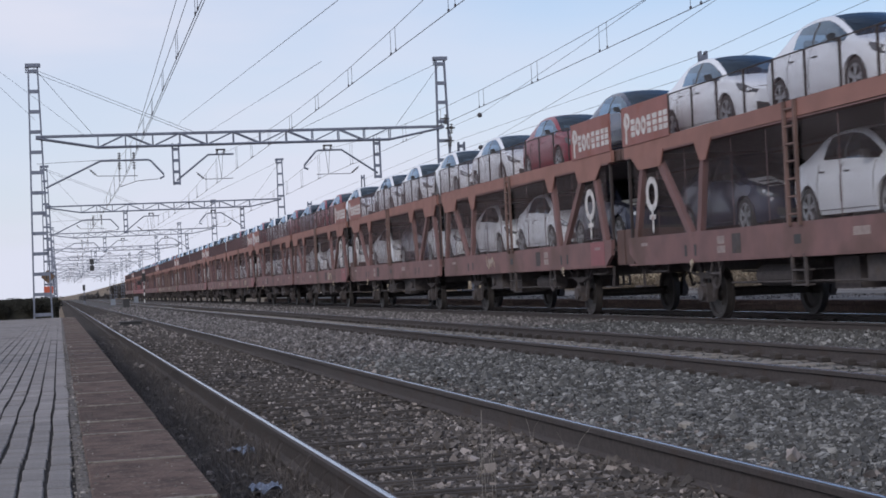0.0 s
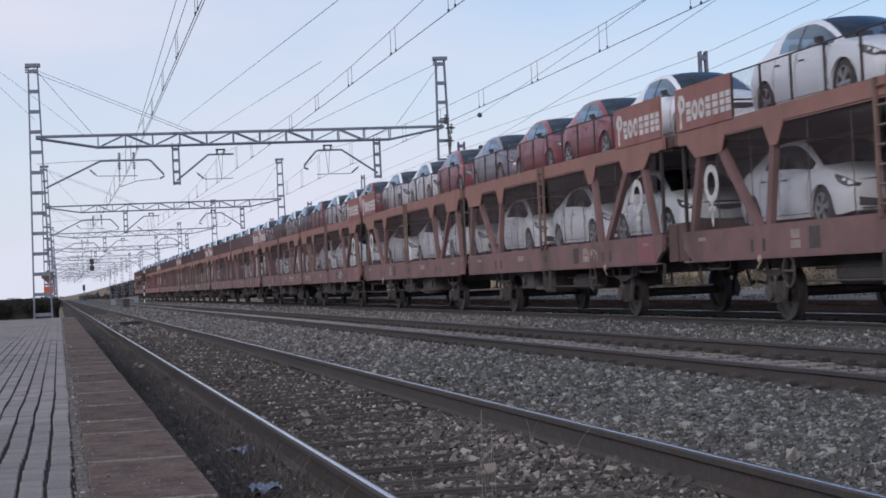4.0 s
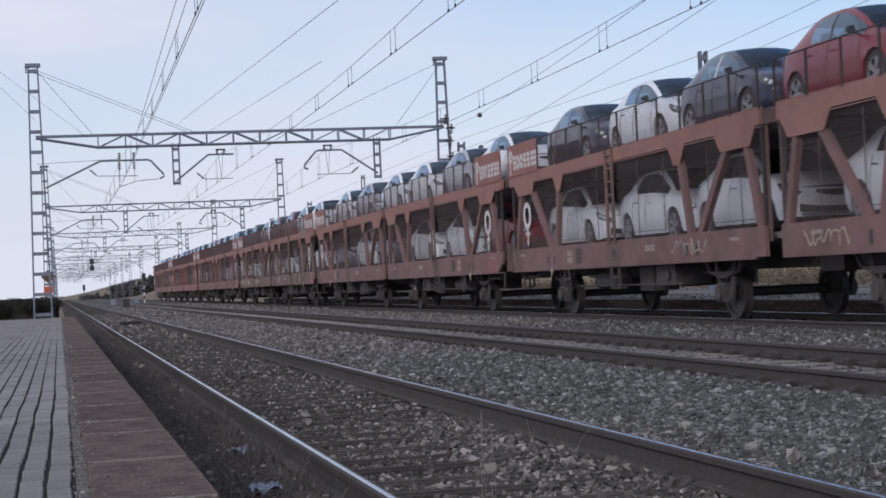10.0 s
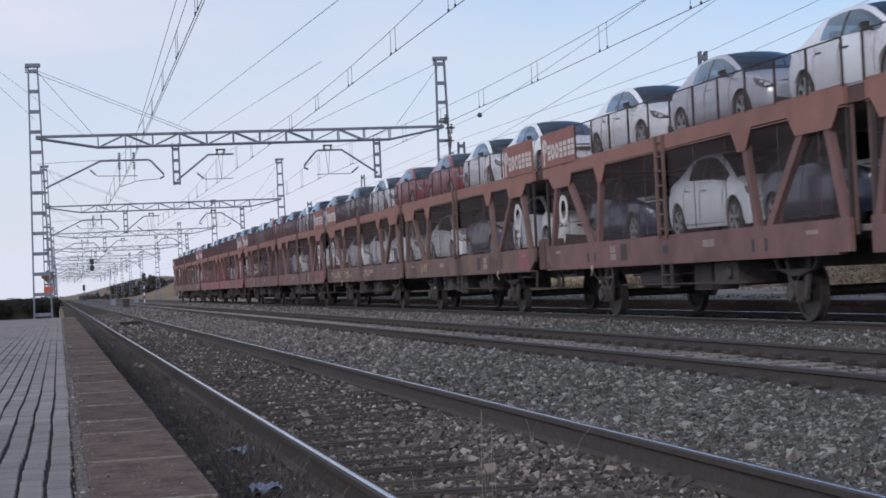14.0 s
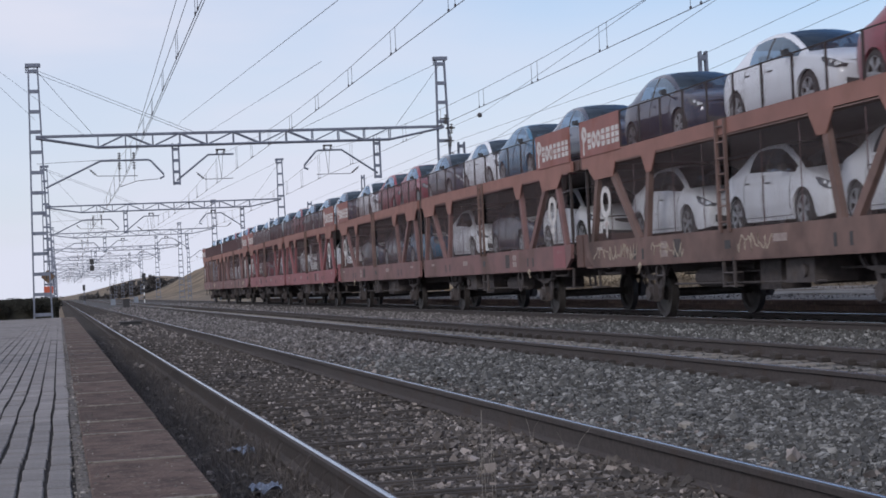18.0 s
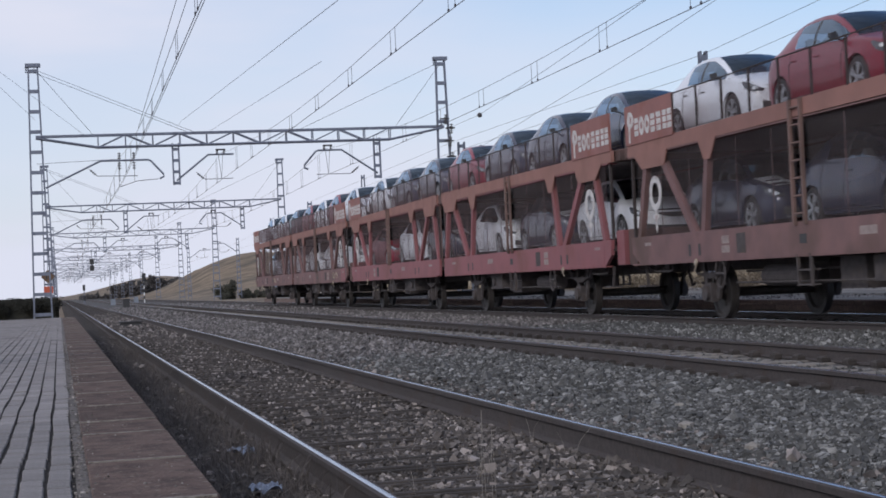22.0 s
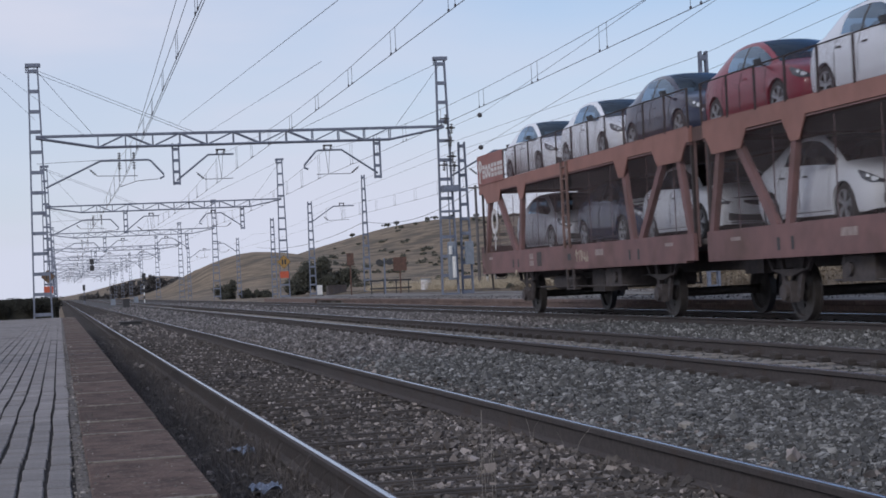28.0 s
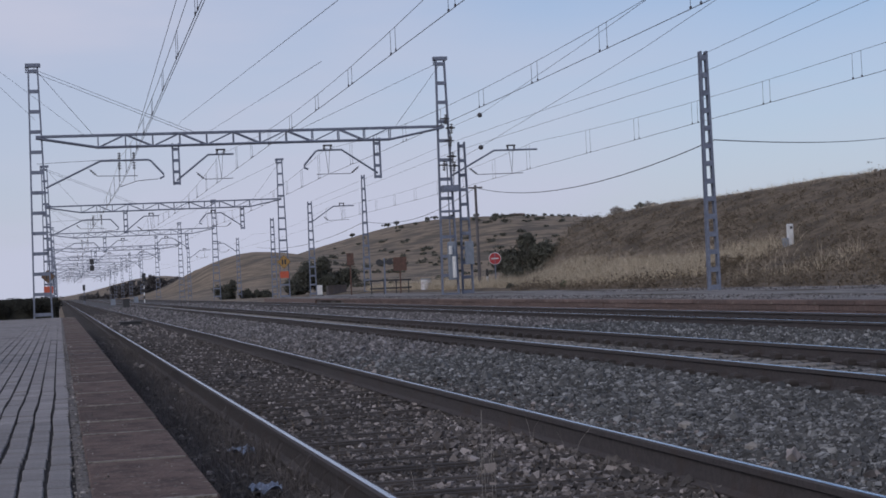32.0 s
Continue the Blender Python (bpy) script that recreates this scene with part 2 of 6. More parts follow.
def glass(name, tint, rough, gloss, least):
    """A thin tinted pane: clear tint, with a gloss that grows towards grazing view."""
    m = bpy.data.materials.new(name)
    m.use_nodes = True
    nt = m.node_tree
    nt.nodes.remove(nt.nodes["Principled BSDF"])
    tr = nt.nodes.new("ShaderNodeBsdfTransparent")
    tr.inputs["Color"].default_value = (*tint, 1)
    gl = nt.nodes.new("ShaderNodeBsdfGlossy")
    gl.inputs["Roughness"].default_value = rough
    gl.inputs["Color"].default_value = (gloss * 0.76, gloss * 0.94, gloss * 1.12, 1)
    lw = nt.nodes.new("ShaderNodeLayerWeight")
    lw.inputs["Blend"].default_value = 0.5
    pw = nt.nodes.new("ShaderNodeMath")
    pw.operation = "POWER"
    pw.inputs[1].default_value = 4.0
    fr = nt.nodes.new("ShaderNodeMapRange")
    fr.inputs["To Min"].default_value, fr.inputs["To Max"].default_value = least, 1.0
    mx = nt.nodes.new("ShaderNodeMixShader")
    nt.links.new(lw.outputs["Facing"], pw.inputs[0])
    nt.links.new(pw.outputs["Value"], fr.inputs["Value"])
    nt.links.new(fr.outputs["Result"], mx.inputs["Fac"])
    nt.links.new(tr.outputs["BSDF"], mx.inputs[1])
    nt.links.new(gl.outputs["BSDF"], mx.inputs[2])
    nt.links.new(mx.outputs["Shader"], nt.nodes["Material Output"].inputs["Surface"])
    return m


GLASS = glass("car glass", (0.66, 0.78, 0.90), 0.03, 0.78, 0.16)
SCREEN = glass("windscreen glass", (0.19, 0.235, 0.28), 0.03, 0.55, 0.06)


def netting(name, colour, cover):
    """Fine steel netting: open between its wires."""
    m = bpy.data.materials.new(name)
    m.use_nodes = True
    nt = m.node_tree
    out = nt.nodes["Material Output"]
    bs = nt.nodes["Principled BSDF"]
    bs.inputs["Base Color"].default_value, bs.inputs["Roughness"].default_value = (*colour, 1), 0.8
    tr = nt.nodes.new("ShaderNodeBsdfTransparent")
    mx = nt.nodes.new("ShaderNodeMixShader")
    co = nt.nodes.new("ShaderNodeTexCoord")
    no = nt.nodes.new("ShaderNodeTexNoise")
    no.inputs["Scale"].default_value = 1.3
    mr = nt.nodes.new("ShaderNodeMapRange")
    mr.inputs["From Min"].default_value, mr.inputs["From Max"].default_value = 0.3, 0.7
    mr.inputs["To Min"].default_value, mr.inputs["To Max"].default_value = cover * 0.6, cover * 1.4
    nt.links.new(co.outputs["Object"], no.inputs["Vector"])
    nt.links.new(no.outputs["Fac"], mr.inputs["Value"])
    nt.links.new(mr.outputs["Result"], mx.inputs["Fac"])
    nt.links.new(tr.outputs["BSDF"], mx.inputs[1])
    nt.links.new(bs.outputs["BSDF"], mx.inputs[2])
    nt.links.new(mx.outputs["Shader"], out.inputs["Surface"])
    return m


NET = netting("steel netting", (0.30, 0.28, 0.29), 0.04)
POST = mat("dark railing steel", (0.062, 0.046, 0.046), (0.042, 0.035, 0.036), 8, 0.8)

WIRE_NET = mat("brown railing wire", (0.155, 0.098, 0.106), (0.115, 0.075, 0.082), 8, 0.8)

CAR_PAINT = {
    "white": paint("white car paint", (0.77, 0.80, 0.86)),
    "silver": paint("silver car paint", (0.44, 0.455, 0.51), 0.3, 0.45),
    "pewter": paint("dark silver car paint", (0.235, 0.235, 0.29), 0.3, 0.5),
    "grey": paint("dark grey car paint", (0.042, 0.049, 0.082), 0.16, 0.25),
    "blue": paint("dark blue car paint", (0.028, 0.042, 0.084), 0.16, 0.2),
    "teal": paint("bright blue car paint", (0.034, 0.16, 0.285), 0.24, 0.3),
    "red": paint("red car paint", (0.225, 0.017, 0.038)),
}


# ---------------- mesh building ----------------
class Build:
    """Gathers vertices and faces of one mesh."""

    def __init__(self):
        self.v, self.f, self.split = [], [], None

    def add(self, verts, faces):
        n = len(self.v)
        self.v += [tuple(p) for p in verts]
        self.f += [tuple(i + n for i in q) for q in faces]
        return self

    def box(self, x0, x1, y0, y1, z0, z1):
        return self.add([(x, y, z) for z in (z0, z1) for x, y in ((x0, y0), (x1, y0), (x1, y1), (x0, y1))],
                        [(3, 2, 1, 0), (4, 5, 6, 7), (0, 1, 5, 4), (1, 2, 6, 5), (2, 3, 7, 6), (3, 0, 4, 7)])

    def cbox(self, x0, x1, y0, y1, z0, z1, c):
        """A box with its upper edges chamfered."""
        lo = [(x0, y0, z0), (x1, y0, z0), (x1, y1, z0), (x0, y1, z0)]
        mid = [(x0, y0, z1 - c), (x1, y0, z1 - c), (x1, y1, z1 - c), (x0, y1, z1 - c)]
        top = [(x0 + c, y0 + c, z1), (x1 - c, y0 + c, z1), (x1 - c, y1 - c, z1), (x0 + c, y1 - c, z1)]
        f = [(8, 9, 10, 11)]
        for r in (0, 4):
            for i in range(4):
                j = (i + 1) % 4
                f.append((r + i, r + j, r + 4 + j, r + 4 + i))
        return self.add(lo + mid + top, f)

    def bar(self, p, q, w, h=None, up=(0, 0, 1)):
        """A square bar from p to q, w wide and h high."""
        p, q = Vector(p), Vector(q)
        d = (q - p).normalized()
        u = Vector(up)
        if abs(d.dot(u)) > 0.99:
            u = Vector((0, 1, 0))
        s = d.cross(u).normalized()
        t = s.cross(d)
        a, b = s * w / 2, t * (h or w) / 2
        c = [e + k for e in (p, q) for k in (-a - b, a - b, a + b, -a + b)]
        return self.add(c, [(3, 2, 1, 0), (4, 5, 6, 7), (0, 1, 5, 4), (1, 2, 6, 5), (2, 3, 7, 6), (3, 0, 4, 7)])

    def rod(self, p, q, r, n=8, r2=None):
        p, q = Vector(p), Vector(q)
        d = (q - p).normalized()
        u = Vector((0, 0, 1)) if abs(d.z) < 0.9 else Vector((0, 1, 0))
        s = d.cross(u).normalized()
        t = s.cross(d)
        r2 = r if r2 is None else r2
        vs = []
        for e, k in ((p, r), (q, r2)):
            vs += [e + (s * math.cos(2 * math.pi * i / n) + t * math.sin(2 * math.pi * i / n)) * k for i in range(n)]
        fs = [(i, (i + 1) % n, n + (i + 1) % n, n + i) for i in range(n)]
        return self.add(vs, fs + [tuple(range(n))[::-1], tuple(range(n, 2 * n))])

    def tube(self, pts, r, n=6):
        pts = [Vector(p) for p in pts]
        vs = []
        for i, p in enumerate(pts):
            d = (pts[min(i + 1, len(pts) - 1)] - pts[max(i - 1, 0)]).normalized()
            u = Vector((0, 0, 1)) if abs(d.z) < 0.9 else Vector((0, 1, 0))
            s = d.cross(u).normalized()
            t = s.cross(d)
            vs += [p + (s * math.cos(2 * math.pi * k / n) + t * math.sin(2 * math.pi * k / n)) * r for k in range(n)]
        fs = [(j * n + i, j * n + (i + 1) % n, (j + 1) * n + (i + 1) % n, (j + 1) * n + i) for j in range(len(pts) - 1) for i in range(n)]
        m = (len(pts) - 1) * n
        return self.add(vs, fs + [tuple(range(n))[::-1], tuple(range(m, m + n))])

    def plate(self, poly, x0, x1):
        """A plate of the outline poly, given as (y, z), from x0 to x1."""
        n = len(poly)
        vs = [(x0, y, z) for y, z in poly] + [(x1, y, z) for y, z in poly]
        fs = [(i, (i + 1) % n, n + (i + 1) % n, n + i) for i in range(n)]
        return self.add(vs, fs + [tuple(range(n))[::-1], tuple(range(n, 2 * n))])

    def lathe(self, prof, n=24, x=0.0, y=0.0, z=0.0):
        """Turns the profile (radius, x) round the x axis through (x, y, z)."""
        vs = [(x + a, y + r * math.cos(2 * math.pi * i / n), z + r * math.sin(2 * math.pi * i / n)) for r, a in prof for i in range(n)]
        fs = [(k * n + i, k * n + (i + 1) % n, (k + 1) * n + (i + 1) % n, (k + 1) * n + i) for k in range(len(prof) - 1) for i in range(n)]
        return self.add(vs, fs)

    def second(self):
        """Faces added from here on take the mesh's second material."""
        self.split = len(self.f)
        return self

    def mesh(self, name, material, smooth=False):
        material, other = material if isinstance(material, tuple) else (material, None)
        me = bpy.data.meshes.new(name)
        me.from_pydata(self.v, [], self.f)
        bm = bmesh.new()
        bm.from_mesh(me)
        if smooth and not other:
            bmesh.ops.remove_doubles(bm, verts=bm.verts, dist=0.0004)
        bmesh.ops.recalc_face_normals(bm, faces=bm.faces)
        bm.to_mesh(me)
        bm.free()
        me.materials.append(material)
        if other:
            me.materials.append(other)
            me.polygons.foreach_set("material_index", [int(i >= self.split) for i in range(len(me.polygons))])
        if smooth:
            me.shade_smooth()
            me.set_sharp_from_angle(angle=radians(smooth))
        return me


def thing(name, label, category, group="", m=None, kind=""):
    ob = new(name)
    ob.empty_display_size = 0.2
    if m is not None:
        ob.matrix_basis = m
    return tagged(ob, label, category, group, kind)


def part(name, b, material, parent, label="", smooth=False):
    ob = new(name, b if isinstance(b, bpy.types.Mesh) else b.mesh(name, material, smooth))
    ob.parent = parent
    return tagged(ob, label)


def single(name, b, material, label, category, group="", kind="", smooth=False):
    return tagged(new(name, b.mesh(name, material, smooth)), label, category, group, kind)


def island_mesh(name, verts, faces, material):
    """A mesh from arrays: verts (n, 3), faces (m, 3)."""
    me = bpy.data.meshes.new(name)
    me.vertices.add(len(verts))
    me.vertices.foreach_set("co", np.asarray(verts, "f").ravel())
    me.loops.add(faces.size)
    me.loops.foreach_set("vertex_index", faces.astype("i").ravel())
    me.polygons.add(len(faces))
    me.polygons.foreach_set("loop_start", (np.arange(len(faces)) * faces.shape[1]).astype("i"))
    me.update(calc_edges=True)
    me.validate()
    me.shade_flat()
    me.materials.append(material)
    return me


rng = np.random.default_rng(7)

# ---------------- ground ----------------
X1, X2, X3, GAUGE = 2.23, 7.02, 12.10, 1.74
Z2 = 0.03                       # rail heads of the two main tracks, over those of the siding


def step(a, b, x):
    t = min(1.0, max(0.0, (x - a) / (b - a)))
    return t * t * (3 - 2 * t)


def ground_z(x, y):
    """Height of the land: a flat corridor, a cutting slope on one side, dry hills behind."""
    z = -0.42
    n = noise.noise(Vector((x * 0.05, y * 0.05, 0.3)))
    # slope of the cutting, which ends before the bushes
    up = step(22.5, 41, x + 1.2 * n) * step(-1.3, 1.3, x - 29.4 - 0.368 * (y - 100) + 0.8 * n)
    z += up * (4.8 + 0.45 * n + 0.5 * (1 - step(60, 120, y))) + 0.55 * step(19, 22, x) * (1 - step(150, 200, y))
    # hills
    d = step(18, 40, x)
    main = 23.43 * math.exp(-((y - 598) / 190) ** 2) * (math.exp(-((x - 140.4) / 72.3) ** 2) if x < 140.4 else math.exp(-((x - 140.4) / 140) ** 2))
    side = 8.25 * math.exp(-((y - 470) / 90) ** 2) * math.exp(-abs((x - 51.8) / 22.1) ** 1.75)
    far = 16.4 * math.exp(-((y - 1500) / 300) ** 2) * math.exp(-((x - 84) / 56) ** 2)
    z += d * (main + side) + step(30, 60, x) * 0.25 * n * step(100, 200, y) + far
    return z


def ground_sheet():
    ang = [radians(a) for a in np.concatenate([np.arange(-180, -12, 8.0), np.arange(-12, 44, 0.5), np.arange(44, 181, 8.0)])]
    rad = [0] + list(np.geomspace(4, 4200, 120))
    vs, fs = [(0, 0, ground_z(0, 0))], []
    for r in rad[1:]:
        for a in ang:
            x, y = r * math.sin(a), r * math.cos(a)
            vs.append((x, y, ground_z(x, y)))
    n = len(ang)
    for k in range(len(rad) - 2):
        for i in range(n - 1):
            a = 1 + k * n + i
            fs.append((a, a + 1, a + n + 1, a + n))
    for i in range(n - 1):
        fs.append((0, 2 + i, 1 + i))
    b = Build().add(vs, fs)
    return single("ground", b, GROUND, "dry straw-coloured grassland rising to bare rounded hills", "ground", kind="structure", smooth=60)


ground_sheet()


def bank():
    """Rough brown face of the cutting, laid over the land."""
    xs = np.concatenate([np.arange(21.6, 44, 0.45), np.arange(44, 60, 1.6)])
    ys = np.arange(24, 172, 0.55)
    vs = []
    for y in ys:
        for x in xs:
            q = Vector((x * 0.7, y * 0.5, 5.0))
            lift = 0.05 + 0.07 * noise.noise(q) + 0.06 * noise.noise(q * 2.7)
            edge = min(1.0, (x - 21.6) / 1.5, (59.0 - x) / 8, (y - 24) / 4, (171 - y) / 25)
            vs.append((x, y, ground_z(x, y) + (lift + 0.12) * max(edge, 0) - 0.06 * (1 - max(edge, 0))))
    n = len(xs)
    fs = [(k * n + i, k * n + i + 1, (k + 1) * n + i + 1, (k + 1) * n + i) for k in range(len(ys) - 1) for i in range(n - 1)]
    return single("bank", Build().add(vs, fs), SLOPE, "brown dry overgrown slope of the railway cutting", "slope", kind="structure", smooth=80)


bank()


def strip(name, prof, y0, y1, material, label, category, kind="structure"):
    """A bed whose cross profile (x, z) runs from y0 to y1."""
    n = len(prof)
    ys = list(np.geomspace(1, 1 + y1 - y0, 60) - 1 + y0)
    vs = [(x, y, z) for y in ys for x, z in prof]
    fs = [(k * n + i, k * n + i + 1, (k + 1) * n + i + 1, (k + 1) * n + i) for k in range(len(ys) - 1) for i in range(n - 1)]
    return single(name, Build().add(vs, fs), material, label, category, kind=kind)


# beds of the tracks
strip("siding_bed", [(0.30, -0.34), (0.5, -0.24), (0.8, -0.165), (1.28, -0.15), (1.45, -0.198), (3.0, -0.19), (3.2, -0.165), (3.6, -0.165)], -30, 700, BED_DIRTY,
      "brown earthy track bed of the siding with old stones", "track bed")
strip("ballast_bed", [(3.3, -0.28), (3.6, -0.165), (4.6, -0.14), (5.6, -0.13), (6.05, -0.12), (6.3, -0.152), (7.75, -0.152), (8.0, -0.12), (8.6, -0.10), (10.6, -0.10), (11.1, -0.10), (11.4, -0.155), (12.85, -0.155), (13.1, -0.10), (13.3, -0.10), (13.75, -0.16)],
      -30, 700, BED, "grey crushed-stone ballast bed under the main tracks", "track bed")


# ---------------- rails and sleepers ----------------
def rail_mesh():
    prof = [(-0.065, -0.160), (0.065, -0.160), (0.065, -0.150), (0.012, -0.135), (0.010, -0.045), (0.033, -0.035), (0.035, -0.005), (0.030, -0.001),
            (-0.030, -0.001), (-0.035, -0.005), (-0.033, -0.035), (-0.010, -0.045), (-0.012, -0.135), (-0.065, -0.150)]
    n = len(prof)
    ys = (-30, 0, 60, 200, 700)
    b = Build().add([(x, y, z) for y in ys for x, z in prof],
                    [(k * n + i, k * n + (i + 1) % n, (k + 1) * n + (i + 1) % n, (k + 1) * n + i) for k in range(len(ys) - 1) for i in range(n)])
    return b.mesh("rail", RUST_RAIL)


def head_mesh(w, crown):
    """Polished running strip with a worn, slightly crowned top."""
    us = (-1, -0.6, -0.2, 0.2, 0.6, 1)
    ys = (-30, 0, 60, 200, 700)
    vs = [(u * w, y, 0.002 - crown * u * u) for y in ys for u in us] + [(u * w, y, -0.004) for y in ys for u in (-1, 1)]
    m = len(ys) * 6
    fs = [(k * 6 + i, k * 6 + i + 1, k * 6 + i + 7, k * 6 + i + 6) for k in range(4) for i in range(5)]
    fs += [(k * 6, k * 6 + 6, m + 2 * k + 2, m + 2 * k) for k in range(4)] + [(k * 6 + 5, k * 6 + 11, m + 2 * k + 3, m + 2 * k + 1) for k in range(4)]
    return Build().add(vs, fs).mesh("running_surface", RAIL_TOP, 40)


def sleeper_mesh(half, w, z0, z1, material):
    b = Build().cbox(-half, half, -w / 2, w / 2, z0, z1, 0.012)
    return b.mesh("sleeper", material)


RAIL = rail_mesh()


def split_sleeper_mesh():
    """An old timber sleeper, split along its grain into uneven strips."""
    b = Build().box(-1.27, 1.27, -0.12, 0.12, -0.30, -0.190)
    for y0, y1, zt, xa, xb in ((-0.125, -0.070, -0.170, -1.28, 1.22), (-0.061, -0.012, -0.160, -1.25, 1.28), (-0.004, 0.058, -0.166, -1.28, 1.27), (0.068, 0.125, -0.176, -1.2, 1.28)):
        b.cbox(xa, xb, y0, y1, -0.192, zt, 0.006)
    return b.mesh("sleeper", OLD_WOOD)


WOOD_SLEEPER = split_sleeper_mesh()
CONC_SLEEPER = sleeper_mesh(1.28, 0.26, -0.30, -0.160, CONCRETE)


def track(label, x, z, sleeper, head_w, near, crown):
    t = thing("railway_track", label, "railway track", "tracks", pose(x, 0, z), "structure")
    hm = head_mesh(head_w, crown)
    for s in (-1, 1):
        r = part("rail", RAIL, None, t)
        r.location.x = s * GAUGE / 2
        part("running_surface", hm, None, r, "polished steel rail head")
    ys = [0.15 + 0.6 * i for i in range(-50, 700)]
    far = Build()
    for y in ys:
        if near[0] < y < near[1]:
            o = part("sleeper", sleeper, None, t)
            o.location = (random.uniform(-0.02, 0.02), y + random.uniform(-0.03, 0.03), random.uniform(-0.012, 0.004))
            o.rotation_euler.z = random.uniform(-0.012, 0.012)
        else:
            far.box(-1.28, 1.28, y - 0.125, y + 0.125, -0.26, -0.172)
    far_ob = part("far_sleepers", far, sleeper.materials[0], t)
    far_ob["kind"] = "stuff"
    clips = Build()
    for y in ys:
        if x > 5 and near[0] < y < near[1] + 40:
            for xr in (-GAUGE / 2, GAUGE / 2):
                for s in (-1, 1):
                    clips.cbox(xr + s * 0.115 - 0.045, xr + s * 0.115 + 0.045, y - 0.07, y + 0.07, -0.165, -0.092, 0.02)
    clip_ob = part("rail_fasteners", clips, OLD_WOOD, t, "dark rail fasteners")
    clip_ob["kind"] = "stuff"
    return t


track("rusty siding track on weathered wooden sleepers", X1, 0, WOOD_SLEEPER, 0.0145, (2, 70), 0.0016)
track("main track with polished rails on concrete sleepers in grey ballast", X2, Z2, CONC_SLEEPER, 0.028, (8, 80), 0.0012)
track("far main track with polished rails in grey ballast", X3, Z2, CONC_SLEEPER, 0.028, (14, 90), 0.0012)


# ---------------- loose stones ----------------
def stones(name, regions, material, label):
    """Loose stones: for each region (x0, x1, y0, y1, number, size, height function)."""
    allv, allf, base = [], [], 0
    octa = (np.array([(1, 0, 0), (-1, 0, 0), (0, 1, 0), (0, -1, 0), (0, 0, 1), (0, 0, -1)], float),
            np.array([(0, 2, 4), (2, 1, 4), (1, 3, 4), (3, 0, 4), (2, 0, 5), (1, 2, 5), (3, 1, 5), (0, 3, 5)]))
    block = (np.array([(x, y, z) for z in (-1, 1) for y in (-1, 1) for x in (-1, 1)], float) * 0.62,
             np.array([(0, 2, 1), (1, 2, 3), (4, 5, 6), (5, 7, 6), (0, 1, 4), (1, 5, 4), (2, 6, 3), (3, 6, 7), (0, 4, 2), (2, 4, 6), (1, 3, 5), (3, 7, 5)]))
    for x0, x1, y0, y1, num, size, zf, *between in regions:
        dirs, tri = block if y0 < 14 else octa
        k = len(dirs)
        y = rng.uniform(y0, y1, num)
        if between:                   # only in the gaps between the sleepers
            y = 0.45 + 0.6 * np.round((y - 0.45) / 0.6) + rng.uniform(-0.155, 0.155, num)
        x = rng.uniform(x0, x1, num)
        s = size * rng.lognormal(0, 0.28, num)
        z = zf(x) + s * rng.uniform(-0.25, 0.35, num)
        v = dirs[None] * rng.uniform(0.7, 1.2, (num, k, 1)) * rng.uniform(0.75, 1.2, (num, 1, 3)) + rng.uniform(-0.2, 0.2, (num, k, 3))
        for i, j in ((0, 2), (1, 2), (0, 1)):
            a = rng.uniform(0, 6.28, num)
            c, sn = np.cos(a)[:, None], np.sin(a)[:, None]
            p, q = v[..., i].copy(), v[..., j].copy()
            v[..., i], v[..., j] = p * c - q * sn, p * sn + q * c
        v[..., 2] *= 0.9
        v = v * (s / 2)[:, None, None] + np.stack([x, y, z], -1)[:, None]
        allv.append(v.reshape(-1, 3))
        allf.append((tri[None] + (np.arange(num) * k)[:, None, None]).reshape(-1, 3) + base)
        base += num * k
    me = island_mesh(name, np.concatenate(allv), np.concatenate(allf), material)
    return tagged(new(name, me), label, "ballast", kind="stuff")


def grey_z(x):
    return np.interp(x, [3.3, 3.6, 4.6, 5.6, 6.05, 6.3, 7.75, 8.0, 8.6, 11.1, 11.4, 12.85, 13.1, 13.3, 13.75], [-0.27, -0.165, -0.14, -0.13, -0.12, -0.155, -0.155, -0.12, -0.10, -0.10, -0.155, -0.155, -0.10, -0.10, -0.16])


def dirty_z(x):
    return np.interp(x, [0.3, 0.5, 0.8, 1.28, 1.45, 3.0, 3.2, 3.6], [-0.34, -0.24, -0.165, -0.15, -0.198, -0.19, -0.165, -0.165])


stones("ballast_stones", [
    (3.3, 5.95, 7, 13, 39000, 0.034, grey_z), (3.3, 5.95, 13, 24, 28000, 0.042, grey_z),
    (6.3, 7.75, 11, 44, 8500, 0.038, lambda x: grey_z(x) + 0.001, 1), (8.0, 11.1, 14, 32, 18000, 0.052, grey_z),
    (3.5, 5.95, 7.5, 26, 500, 0.054, grey_z), (8.0, 11.1, 15, 34, 500, 0.07, grey_z)],
    STONE, "loose grey-green crushed stones of the ballast")
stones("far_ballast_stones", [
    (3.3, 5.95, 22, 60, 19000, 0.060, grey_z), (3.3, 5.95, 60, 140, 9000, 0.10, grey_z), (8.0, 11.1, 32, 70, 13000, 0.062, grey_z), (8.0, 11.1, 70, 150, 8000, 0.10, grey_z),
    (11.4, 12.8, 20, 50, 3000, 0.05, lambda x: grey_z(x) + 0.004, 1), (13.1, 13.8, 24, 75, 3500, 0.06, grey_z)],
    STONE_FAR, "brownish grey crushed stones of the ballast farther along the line")
